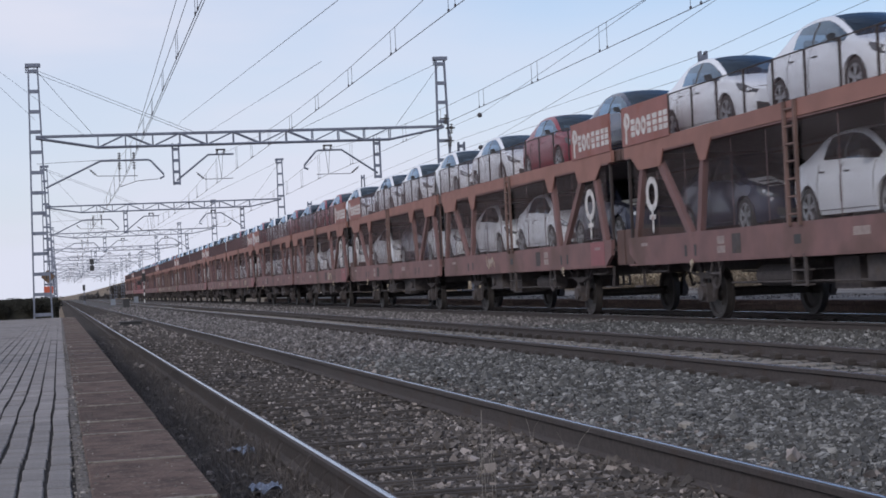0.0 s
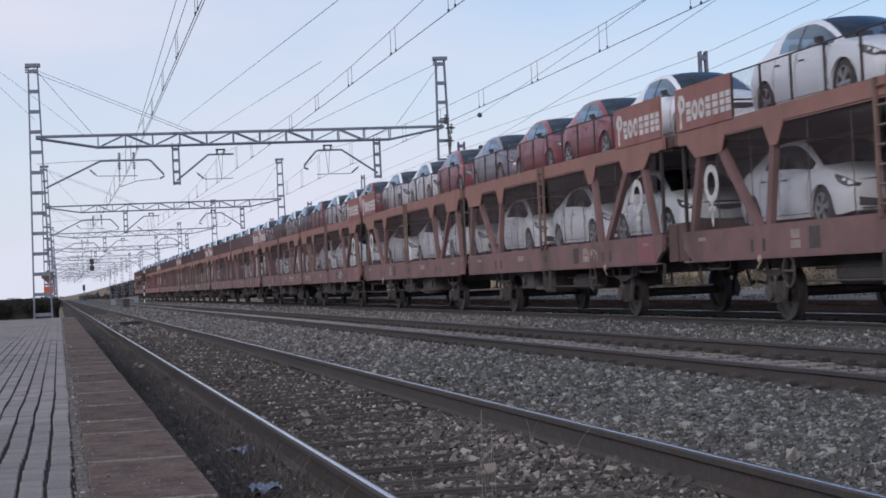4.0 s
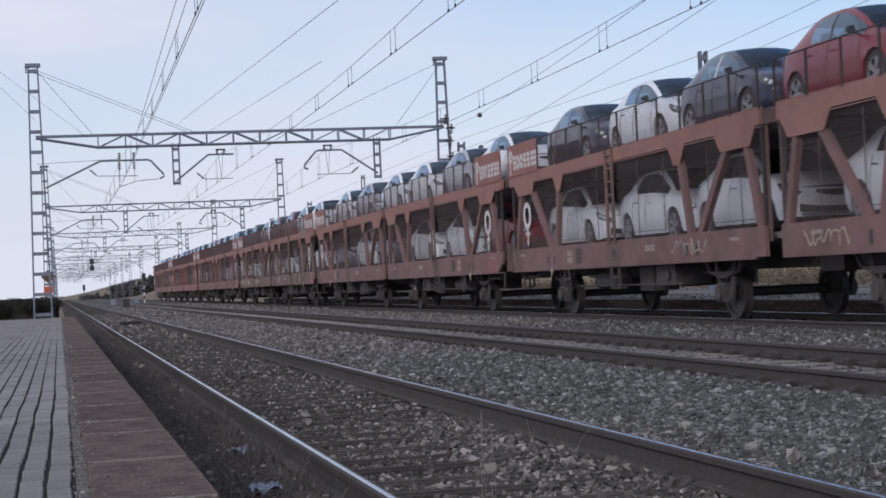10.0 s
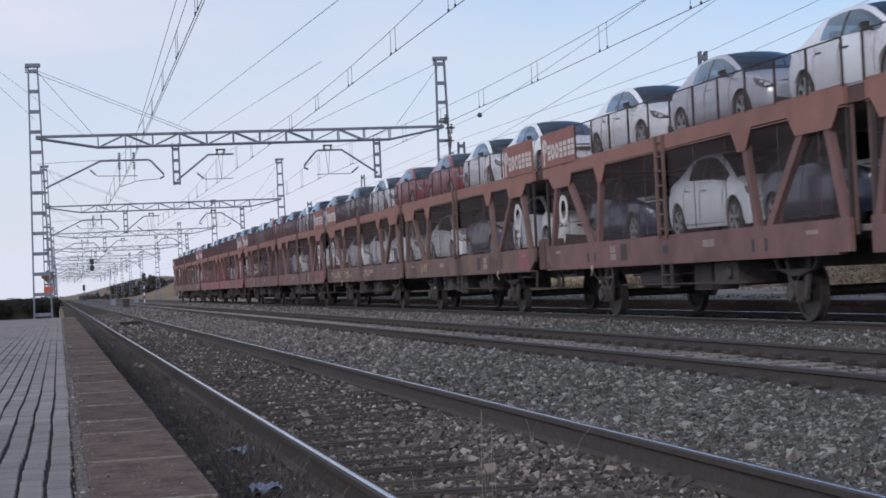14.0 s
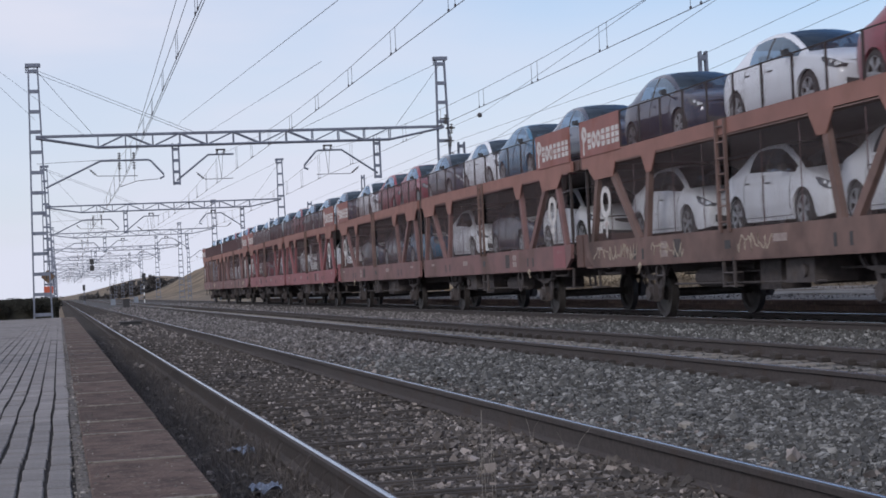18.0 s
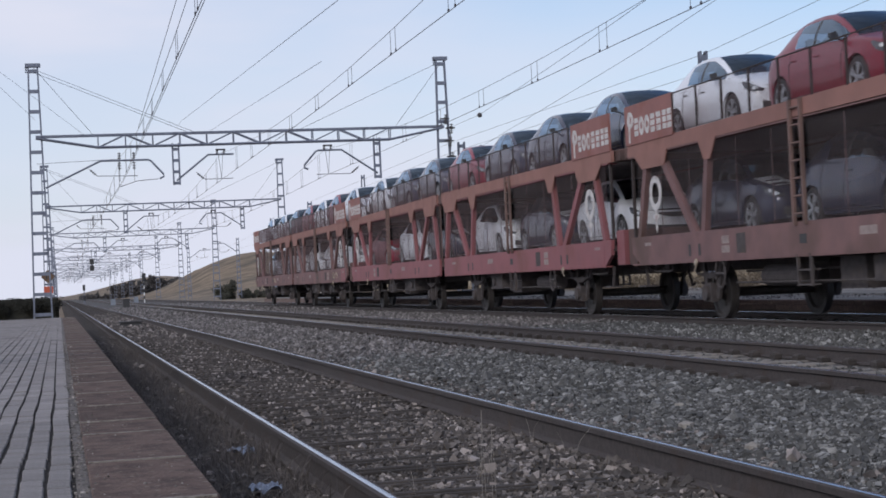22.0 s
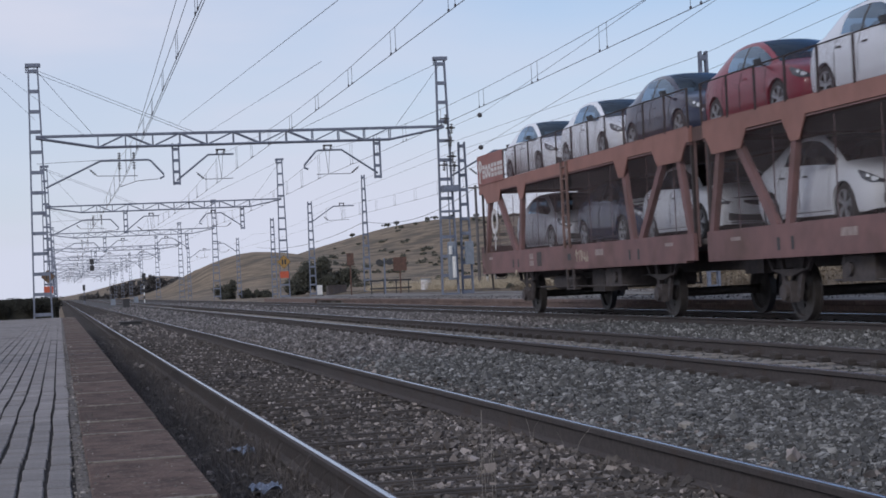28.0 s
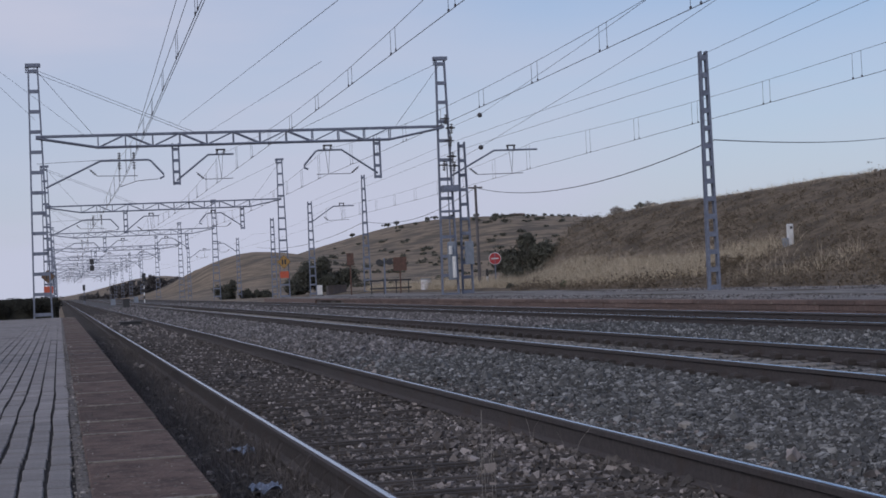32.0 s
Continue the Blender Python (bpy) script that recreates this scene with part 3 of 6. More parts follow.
stones("old_stones", [
    (1.45, 3.05, 7.5, 13, 7500, 0.030, lambda x: dirty_z(x) - 0.001, 1), (1.45, 3.05, 7.5, 13, 380, 0.024, lambda x: dirty_z(x) + 0.02), (2.35, 3.05, 7.5, 13, 1700, 0.040, lambda x: dirty_z(x) + 0.016), (1.45, 3.05, 13, 40, 11000, 0.042, lambda x: dirty_z(x) - 0.002, 1), (1.45, 3.05, 13, 40, 700, 0.034, lambda x: dirty_z(x) + 0.022), (3.1, 3.6, 7, 40, 3600, 0.05, dirty_z),
    (3.3, 4.0, 7.5, 40, 2600, 0.040, lambda x: grey_z(x) + 0.012), (0.45, 1.3, 7, 14, 350, 0.035, dirty_z), (0.45, 1.3, 14, 45, 400, 0.05, dirty_z), (1.45, 3.05, 11, 24, 350, 0.034, lambda x: dirty_z(x) + 0.02), (1.45, 3.05, 40, 100, 9000, 0.08, dirty_z), (3.1, 3.6, 40, 100, 2500, 0.08, dirty_z), (2.3, 3.05, 7.8, 12, 170, 0.062, dirty_z), (1.5, 3.05, 8, 14, 60, 0.055, dirty_z)],
    STONE_RUST, "brown dusty stones between the siding rails")


# ---------------- near platform ----------------
PZ, PX, PEND = 0.30, 0.456, 55.0
near_platform = thing("platform", "low station platform of grey pavers with brown edge slabs", "platform", kind="structure")
part("platform_body", Build().box(-14, 0.40, -12, PEND, -0.42, PZ - 0.055).box(-14, 0.03, -12, PEND, PZ - 0.055, PZ - 0.014), JOINT, near_platform)
part("mortar_strip", Build().box(0.03, 0.070, -12, PEND, PZ - 0.055, PZ - 0.004).box(0.070, 0.405, -12, PEND, PZ - 0.055, PZ - 0.006), MORTAR, near_platform, "gritty crumbling mortar strip")
part("plain_paving", Build().add([(-14, -12, PZ - 0.004), (0.03, -12, PZ - 0.004), (0.03, 3.28, PZ - 0.004), (-0.8, 3.28, PZ - 0.004), (-7.7, 55, PZ - 0.004), (-14, 55, PZ - 0.004)], [(0, 1, 2, 3, 4, 5)]), PAVER_FAR, near_platform)
PAVER_MESH = Build().cbox(-0.0385, 0.0385, -0.0975, 0.0975, -0.03, 0.0, 0.004).mesh("paver", PAVER)
far_pavers = Build()


def paver_drift(x, y):
    """The rows wander a little where the bed has settled."""
    return 0.003 * math.sin(y * 1.9 + x * 5) + 0.002 * math.sin(y * 4.1 + x * 17) + 0.0022 * (y - 6)


col = 0
x = -0.021
while x > -6.5:
    y = 3.4 + (col % 2) * 0.1
    while y < PEND - 0.1:
        if x / y > -0.13 - 0.25 / y:
            if x > -0.62 and y < 8.9:
                o = part("paver", PAVER_MESH, None, near_platform)
                o.location = (x + random.uniform(-0.002, 0.002) + paver_drift(x, y), y, PZ + random.uniform(-0.0018, 0.0018))
                o.rotation_euler = (random.uniform(-0.006, 0.006), random.uniform(-0.010, 0.010), random.uniform(-0.018, 0.018))
            else:
                w = 0.0385 if y < 14 else 0.0395 if y < 26 else 0.0425
                zt = PZ + random.uniform(-0.003, 0.003)
                xd = x + paver_drift(x, min(y, 12))
                far_pavers.add([(xd - w, y - 0.097, PZ - 0.02), (xd + w, y - 0.097, PZ - 0.02), (xd + w, y + 0.097, PZ - 0.02), (xd - w, y + 0.097, PZ - 0.02),
                                (xd - w, y - 0.097, zt), (xd + w, y - 0.097, zt), (xd + w, y + 0.097, zt), (xd - w, y + 0.097, zt)],
                               [(4, 5, 6, 7), (0, 1, 5, 4), (1, 2, 6, 5), (2, 3, 7, 6), (3, 0, 4, 7)])
        y += 0.2
    x -= 0.0915
    col += 1
fp = part("far_pavers", island_mesh("far_pavers", np.array(far_pavers.v), np.array([q for q in far_pavers.f]), PAVER_FAR), None, near_platform)
fp["kind"] = "stuff"
y = -11.9
for ln in [1.325] * 12 + [1.2, 1.3, 1.31, 0.79, 1.24, 1.32, 1.36, 1.42, 1.41, 0.95] + [random.uniform(1.2, 1.42) for i in range(29)]:
    o = part("edge_slab", Build().cbox(0.073, PX, 0, ln - 0.03, -0.17, 0, 0.006), SLAB, near_platform)
    o.location = (random.uniform(-0.006, 0.006), y, PZ + random.uniform(-0.002, 0.004))
    part("slab_joint", Build().box(0.080, PX - 0.012, y + ln - 0.030, y + ln - 0.002, PZ - 0.02, PZ + 0.005), PALE_MORTAR, near_platform, "pale mortar joint")
    y += ln


# ---------------- far platform ----------------
FX = 14.0
far_platform = thing("far_platform", "low gravel platform with a reddish brick face", "platform", kind="structure")
part("platform_body", Build().box(FX + 0.12, 22.0, -20, 118, -0.42, 0.205), GRAVEL, far_platform, "grey gravel surface")
for course, (z0, z1) in enumerate(((-0.14, 0.0), (0.005, 0.115))):
    bmh = Build().cbox(0, 0.14, 0, 0.985, z0, z1, 0.008).mesh("brick", BRICK)
    for i in range(64):
        o = part("brick", bmh, None, far_platform)
        o.location = (FX + random.uniform(-0.006, 0.006), 20 + i * 1.0 + 0.5 * course, 0)
cope = Build().cbox(-0.02, 0.16, 0, 1.985, 0.12, 0.21, 0.012).mesh("coping_stone", BRICK)
for i in range(38):
    o = part("coping_stone", cope, None, far_platform)
    o.location = (FX + random.uniform(-0.008, 0.008), 18 + i * 2.0, 0)
gravel = stones("platform_gravel", [(14.15, 16.5, 30, 90, 3000, 0.045, lambda x: 0.205 + 0 * x), (19.5, 21.9, 34, 60, 900, 0.06, lambda x: 0.205 + 0 * x)], STONE_FAR, "loose gravel scattered over the far platform")
part("face_rest", Build().box(FX + 0.01, FX + 0.13, -20, 18, -0.14, 0.20).box(FX + 0.01, FX + 0.13, 94, 118, -0.14, 0.20), BRICK, far_platform)

# ---------------- overhead line supports ----------------
def ladder_mast(parent, x, height, base_w, top_w, z0=-0.3, rungs=13, joined=False, depth=0.16):
    """A mast of two channel legs tied by battens."""
    legs, bat = [], Build()
    for s in (-1, 1):
        b = Build()
        b.bar((x + s * base_w / 2, -depth / 2, z0), (x + s * top_w / 2, -depth / 2, height), 0.075, 0.02, (0, 1, 0))
        b.bar((x + s * base_w / 2, depth / 2, z0), (x + s * top_w / 2, depth / 2, height), 0.075, 0.02, (0, 1, 0))
        b.bar((x + s * base_w / 2, 0, z0), (x + s * top_w / 2, 0, height), 0.02, depth - 0.02, (0, 1, 0))
        legs.append(b)
    for i in range(rungs):
        z = z0 + 0.5 + (height - z0 - 0.7) * i / (rungs - 1)
        f = (z - z0) / (height - z0)
        w = base_w + (top_w - base_w) * f
        for s in (-1, 1):
            one = bat if joined else Build()
            one.box(x - w / 2, x + w / 2, s * depth / 2 - 0.006 + s * 0.008, s * depth / 2 + 0.006 + s * 0.008, z - 0.075, z + 0.075)
            if not joined:
                part("batten", one, STEEL, parent)
    if joined:
        for b in legs:
            bat.add(b.v, b.f)
        part("mast", bat, STEEL, parent)
    else:
        for b in legs:
            part("mast_leg", b, STEEL, parent)


def insulator(b, p, q, r=0.055):
    p, q = Vector(p), Vector(q)
    b.rod(p, q, 0.02, 6)
    n = max(3, int((q - p).length / 0.09))
    for i in range(n):
        c = p.lerp(q, (i + 0.5) / n)
        d = (q - p).normalized() * 0.02
        b.rod(c - d, c + d, r, 8)


def arm(parent, x0, z0, x1, dropped, wire_x, twin=()):
    """A bracket that starts at (x0, z0), rises to a level part at z0 + 1.15 and holds the wires at wire_x."""
    s = 1 if x1 > x0 else -1
    zt = z0 + 1.15
    xb = x0 + s * abs(wire_x - x0) * 0.72
    pts = [(x0, 0, z0), (xb, 0, zt), (x1, 0, zt)]
    if dropped:
        pts += [(x1 + s * 0.12, 0, zt - 0.05), (x1 + s * 0.68, 0, z0 + 0.47), (x1 + s * 0.70, 0, z0 + 0.37), (x1 + s * 0.50, 0, z0 + 0.27)]
    b = Build().tube(pts, 0.045, 8)
    part("bracket_arm", b, STEEL, parent)
    for xi in twin:                  # pairs of insulators standing on the arm and hanging under it
        for za, zb in ((0.05, 0.36), (-0.42, -0.06)):
            ins = Build()
            insulator(ins, (xi, 0, zt + za), (xi, 0, zt + zb), 0.075)
            part("insulator", ins, INSUL, parent, "dark ribbed insulator")
    if twin:
        e = Build().tube([(x0 + s * 1.95, 0, zt - 0.36), (x0 + s * 2.3, 0, zt - 0.68), (x0 + s * 4.1, 0, zt - 0.72)], 0.018, 6)
        e.tube([(x1 + s * 0.45, 0, z0 + 0.26), (x1 - s * 0.5, 0, z0 + 0.20), (x1 - s * 1.3, 0, z0 - 0.05)], 0.016, 6)
        insulator(e, (x0 + s * 2.0, 0, zt - 0.40), (x0 + s * 2.25, 0, zt - 0.63))
        for xi in twin:
            e.rod((xi, 0, zt - 0.4), (xi, 0, zt - 0.95), 0.012, 5)
        part("steady_arm", e, WIRE, parent)
        return
    c = Build().bar((wire_x - 0.22, 0, zt + 0.22), (wire_x + 0.22, 0, zt + 0.22), 0.07, 0.07)
    insulator(c, (wire_x - 0.16, 0, zt + 0.02), (wire_x - 0.16, 0, zt + 0.2))
    insulator(c, (wire_x + 0.16, 0, zt + 0.02), (wire_x + 0.16, 0, zt + 0.2))
    part("insulator", c, INSUL, parent)
    e = Build().tube([(x0 + s * 0.9, 0, z0 + 0.35), (x0 + s * 1.3, 0, z0 + 0.02), (wire_x + s * 0.55, 0, z0 + 0.03)], 0.018, 6)
    insulator(e, (x0 + s * 0.95, 0, z0 + 0.3), (x0 + s * 1.25, 0, z0 + 0.05))
    e.rod((wire_x, 0, z0 + 0.03), (wire_x + 0.1, 0, zt), 0.01, 5).rod((wire_x, 0, z0 + 0.03), (wire_x - 0.1, 0, zt), 0.01, 5)
    part("steady_arm", e, WIRE, parent)


GX0, GX1, GTOP, GBEAM = -0.72, 18.15, 11.4, 8.22


def gantry(near):
    """A portal across all tracks: two masts, a lattice beam, two drop posts and the arms."""
    g = thing("overhead_line_gantry", "tall galvanised steel lattice gantry spanning all the tracks", "gantry", "gantries")
    for x in (GX0, GX1):
        ladder_mast(g, x, GTOP, 0.80, 0.40, joined=not near)
        cap = Build().box(x - 0.34, x + 0.34, -0.14, 0.14, GTOP - 0.02, GTOP + 0.14)
        insulator(cap, (x - 0.3, 0, GTOP - 0.28), (x - 0.3, 0, GTOP))
        part("mast_cap", cap, STEEL, g)
    zt, zb = GBEAM, GBEAM - 0.55
    xa, xb = GX0 + 2.75, GX1 - 2.6
    for s in (-1, 1):
        y = 0.2 * s
        part("top_chord", Build().bar((GX0, y, zt), (GX1, y, zt), 0.09, 0.09), STEEL, g)
        part("bottom_chord", Build().tube([(GX0, y, zt - 0.06), (xa, y, zb), (xb, y, zb), (GX1, y, zt - 0.06)], 0.05, 6), STEEL, g)
        web = Build()
        n = 11
        for i in range(n + 1):
            x = xa + (xb - xa) * i / n
            web.bar((x, y, zb), (x, y, zt), 0.045)
            if i < n:
                x2 = xa + (xb - xa) * (i + 1) / n
                p, q = ((x, y, zb), (x2, y, zt)) if i % 2 == 0 else ((x, y, zt), (x2, y, zb))
                if near and s < 0:
                    part("lattice_bar", Build().bar(p, q, 0.05), STEEL, g)
                else:
                    web.bar(p, q, 0.05)
        part("lattice", web, STEEL, g)["kind"] = "stuff"
    for x in (5.5, 14.9):
        d = Build()
        for s in (-1, 1):
            d.bar((x + s * 0.14, 0, 5.85), (x + s * 0.14, 0, zb + 0.1), 0.07, 0.14)
        for i in range(4):
            d.box(x - 0.14, x + 0.14, -0.08, 0.08, 5.87 + i * 0.52, 6.0 + i * 0.52)
        part("drop_post", d, STEEL, g)
    arm(g, GX0 + 0.35, 5.90, 4.23, True, 3.05, (2.94, 3.60))
    arm(g, 5.5, 6.05, 8.15, False, 7.55)
    arm(g, 14.9, 6.1, 12.1, True, 12.55)
    for p, q in (((GX0, 0, GTOP), (1.85, 0, zt)), ((GX0, 0, GTOP - 0.1), (6.5, 0, zt)), ((GX0, 0, GTOP - 0.25), (6.2, 0, zt)), ((GX1, 0, GTOP - 0.1), (11.2, 0, zt)), ((GX1, 0, GTOP - 0.2), (15.8, 0, zt)),
                 ((GX0, 0, 7.0), (3.0, 0, 7.12))):
        part("stay_wire", Build().rod(p, q, 0.010, 5), WIRE, g)
    return g


g1 = gantry(True)
arm(g1, GX1 + 0.3, 5.85, 22.75, False, 21.45)
g1.matrix_basis = pose(0, 78, 0)
g2 = gantry(False)
g2.matrix_basis = pose(0, 138, 0)
for y in (198, 258, 318, 378, 438, 498, 558, 618):
    copy_thing(g2, pose(random.uniform(-0.1, 0.1), y, random.uniform(-0.05, 0.05)))
copy_thing(g2, pose(-0.45, 17, 0))

# switch gear on the first gantry's far mast
sg = thing("switch_gear", "grey pole-mounted electrical switch gear with white cylinders", "switch gear", m=pose(18.15, 77.8, 0))
part("operating_rod", Build().rod((0.05, -0.05, 1.4), (0.05, -0.05, 6.6), 0.03), STEEL, sg)
part("housing", Build().cbox(-0.12, 0.22, -0.32, -0.05, 0.9, 2.7, 0.03), GREY_BOX, sg)
part("cylinder", Build().rod((0.10, -0.45, 1.0), (0.10, -0.45, 2.0), 0.10, 14), SIGN_WHITE, sg, "white upright cylinder")
part("cylinder", Build().rod((-0.06, -0.45, 2.1), (-0.06, -0.45, 2.5), 0.09, 14), SIGN_WHITE, sg, "white upright cylinder")
part("platform_bracket", Build().box(-0.25, 0.5, -0.4, 0.2, 5.08, 5.38).box(-0.3, 0.5, -0.3, 0.1, 4.1, 4.2), STEEL, sg)
for zi, xi in ((8.55, 0.05), (8.1, 0.30), (7.5, 0.22), (6.75, 0.30), (6.35, -0.12), (6.3, 0.36)):
    ins = Build().bar((xi - 0.25, -0.12, zi), (xi + 0.2, -0.12, zi), 0.06)
    insulator(ins, (xi, -0.16, zi - 0.28), (xi + 0.04, -0.16, zi + 0.2), 0.085)
    part("insulator", ins, INSUL, sg, "dark ribbed switch insulator")
part("down_lead", Build().tube([(0.1, -0.2, 8.5), (0.28, -0.25, 7.6), (0.2, -0.25, 6.8), (0.34, -0.22, 6.2), (0.3, -0.22, 5.4)], 0.02, 6), WIRE, sg)


def side_mast(x, y, h, reach, zarm, label, base_w=0.52, top_w=0.28, rungs=11):
    m = thing("overhead_line_mast", label, "mast", "masts beside the far track", pose(x, y, 0))
    ladder_mast(m, 0, h, base_w, top_w, z0=-0.2, rungs=rungs)
    if reach:
        arm(m, 0.2 * (1 if reach > 0 else -1), zarm, reach, False, reach * 0.72)
    return m


side_mast(19.7, 48.8, 7.6, 0, 0, "slim grey lattice mast standing on the gravel platform", 0.33, 0.19, 14)
side_mast(19.15, 78.6, 7.5, 0, 0, "grey lattice mast standing close beside the gantry")
side_mast(19.9, 134, 7.7, 3.6, 6.1, "grey lattice mast with a bracket arm reaching over the far line")
side_mast(20.7, 165, 7.8, 0, 0, "grey lattice mast beyond the tracks")
side_mast(23.5, 225, 7.8, -3.4, 6.0, "grey lattice mast with a bracket arm")
side_mast(19.4, 258, 7.8, 3.4, 6.0, "grey lattice mast with a bracket arm")
side_mast(23.25, 128, 9.3, 0, 0, "slender lattice mast with a pointed top and cable brackets", 0.55, 0.2)

pole = thing("wooden_pole", "weathered wooden cable pole with a short crossarm", "pole", m=pose(24.62, 98, 0))
part("shaft", Build().rod((0, 0, -0.4), (0, 0, 6.5), 0.11, 10, 0.075), OLD_POLE, pole)
part("crossarm", Build().bar((-0.42, 0, 6.35), (0.42, 0, 6.35), 0.1), OLD_POLE, pole)

# ---------------- wires ----------------
SUP = [-43, 17] + [78 + 60 * i for i in range(10)]


def line_over(label, xs, zc, zm, sag_c, sag_m, twin=True, first=1.9, gap=5.75):
    """One track's line: messenger wire, contact wire, pairs of droppers."""
    t = thing("overhead_line", label, "overhead line", "overhead lines")
    con, mes = [], []
    drops = []
    for a, b in zip(range(len(SUP)), range(1, len(SUP))):
        for k in range(12):
            u = k / 12
            y = SUP[a] + (SUP[b] - SUP[a]) * u
            x = xs[a % 2] + (xs[b % 2] - xs[a % 2]) * u
            par = 4 * u * (1 - u)
            con.append((x, y, zc - sag_c * par))
            mes.append((x, y, zm - sag_m * par))
        for k in range(10 if gap < 6 else 9):
            u = (first + gap * k) / (SUP[b] - SUP[a])
            y = SUP[a] + (SUP[b] - SUP[a]) * u
            x = xs[a % 2] + (xs[b % 2] - xs[a % 2]) * u
            par = 4 * u * (1 - u)
            drops.append((x, y, zc - sag_c * par, zm - sag_m * par))
    part("contact_wire", Build().tube(con, 0.009, 5), WIRE, t)
    part("messenger_wire", Build().tube(mes, 0.007, 5), WIRE, t)
    if twin:
        part("contact_wire", Build().tube([(x + 0.05, y, z) for x, y, z in con], 0.008, 5), WIRE, t)
    for x, y, z0, z1 in drops:
        if 12 < y < 140:
            for dy in (0, 0.55):
                part("dropper", Build().rod((x, y + dy, z0), (x, y + dy, z1), 0.006, 5).box(x - 0.015, x + 0.015, y + dy - 0.03, y + dy + 0.03, z0 - 0.01, z0 + 0.05), WIRE, t)
    return t


line_over("contact and messenger wires hanging over the siding", (3.0, 2.55), 6.03, 7.25, 0.06, 0.85)
line_over("contact and messenger wires hanging over the main track", (7.55, 7.38), 6.03, 7.25, 0.05, 0.85, False)
line_over("contact and messenger wires hanging over the far main track", (12.45, 12.25), 6.08, 7.3, 0.12, 0.85, False)
line_over("contact and messenger wires beside the far platform", (22.6, 22.0), 6.12, 7.35, 0.05, 0.55, False, 0.8, 6.4)


def cable(label, pts, r=0.012, sag=0.0):
    b = Build()
    for p, q in zip(pts, pts[1:]):
        p, q = Vector(p), Vector(q)
        n = 12
        run = [p.lerp(q, i / n) - Vector((0, 0, 4 * sag * (i / n) * (1 - i / n))) for i in range(n + 1)]
        b.tube(run, r, 5)
    return single("cable", b, WIRE, label, "cable", "cables")


cable("thin feeder cable along the mast tops", [(19.7, -10, 9.0), (19.7, 40.6, 7.77), (19.7, 48.8, 7.5), (18.56, 78, 7.45), (20, 134, 7.7)], 0.007, 0.0)
cable("thin feeder cable along the mast tops", [(19.7, -10, 8.6), (19.7, 37.9, 7.3), (19.7, 48.8, 6.95), (18.54, 78, 6.97), (20, 134, 7.2)], 0.007, 0.0)
cable("thick sagging black cable between poles", [(19.95, 48.8, 4.85), (24.62, 98, 6.35), (23.25, 128, 5.7), (22, 190, 5.6)], 0.018, 0.85)
cable("thick black cable leading up the slope", [(44.3, 84, 7.5), (19.95, 48.8, 4.85)], 0.018, 0.15)
cable("slanting overhead wire crossing above the tracks", [(5.16, 30, 6.08), (5.8, 78, 8.77), (5.9, 82, 8.9)], 0.007, 0.0)
cable("slanting overhead wire crossing above the tracks", [(6.39, 40, 6.31), (7.07, 78, 8.27)], 0.007, 0.0)
cable("thin wire running down over the siding", [(2.55, 30.0, 7.02), (2.55, 34.0, 6.8), (2.55, 51.5, 5.95)], 0.007, 0.0)
cable("thin slanting overhead guy wire", [(-1.94, 70, 10.14), (1.45, 78, 8.24)], 0.007, 0.0)
cable("thin slanting overhead guy wire", [(-1.96, 70, 9.52), (-0.72, 78, 9.0)], 0.007, 0.0)
cable("long thin wire over the far track", [(12.4, 30, 6.9), (14.58, 45, 7.31), (18.1, 70.65, 8.0), (18.6, 78, 8.2)], 0.007, 0.0)
cable("long thin wire ending at the gantry mast", [(14.6, 25, 7.7), (16.42, 45, 7.21), (18.1, 70.7, 6.6), (18.4, 78, 6.4)], 0.007, 0.0)

for p in ((18.1, 70.65, 7.98), (18.1, 70.7, 6.58)):
    b = Build()
    prof = [(0.11 * math.sin(math.pi * i / 8) + 0.001, -0.11 * math.cos(math.pi * i / 8)) for i in range(9)]
    b.lathe(prof, 14)
    o = single("line_ball", b, INSUL, "small dark marker ball hanging on an overhead wire", "marker ball", "marker balls", smooth=60)
    o.location = p

# ---------------- the cars ----------------
def tyre_mesh():
    b = Build().lathe([(0.215, -0.095), (0.25, -0.105), (0.292, -0.098), (0.311, -0.075), (0.316, -0.03), (0.316, 0.05), (0.305, 0.09), (0.27, 0.10), (0.20, 0.10)], 22)
    b.lathe([(0.222, -0.07), (0.21, -0.03), (0.001, -0.028)], 22)
    return b.mesh("tyre", TYRE, 40)


def rim_mesh():
    b = Build().lathe([(0.206, -0.085), (0.222, -0.102), (0.228, -0.098), (0.222, -0.04)], 22)
    b.lathe([(0.06, -0.06), (0.055, -0.098), (0.02, -0.102), (0.001, -0.102)], 10)
    for i in range(5):
        a = 2 * math.pi * i / 5 + 0.3
        for da in (-0.17, 0.17):
            b.bar((-0.088, 0.04 * math.cos(a), 0.04 * math.sin(a)), (-0.092, 0.216 * math.cos(a + da), 0.216 * math.sin(a + da)), 0.040, 0.022, (1, 0, 0))
    return b.mesh("rim", RIM, 40)


TYRE_MESH, RIM_MESH = tyre_mesh(), rim_mesh()
AXLE_Y, ARCH = 1.29, 0.355
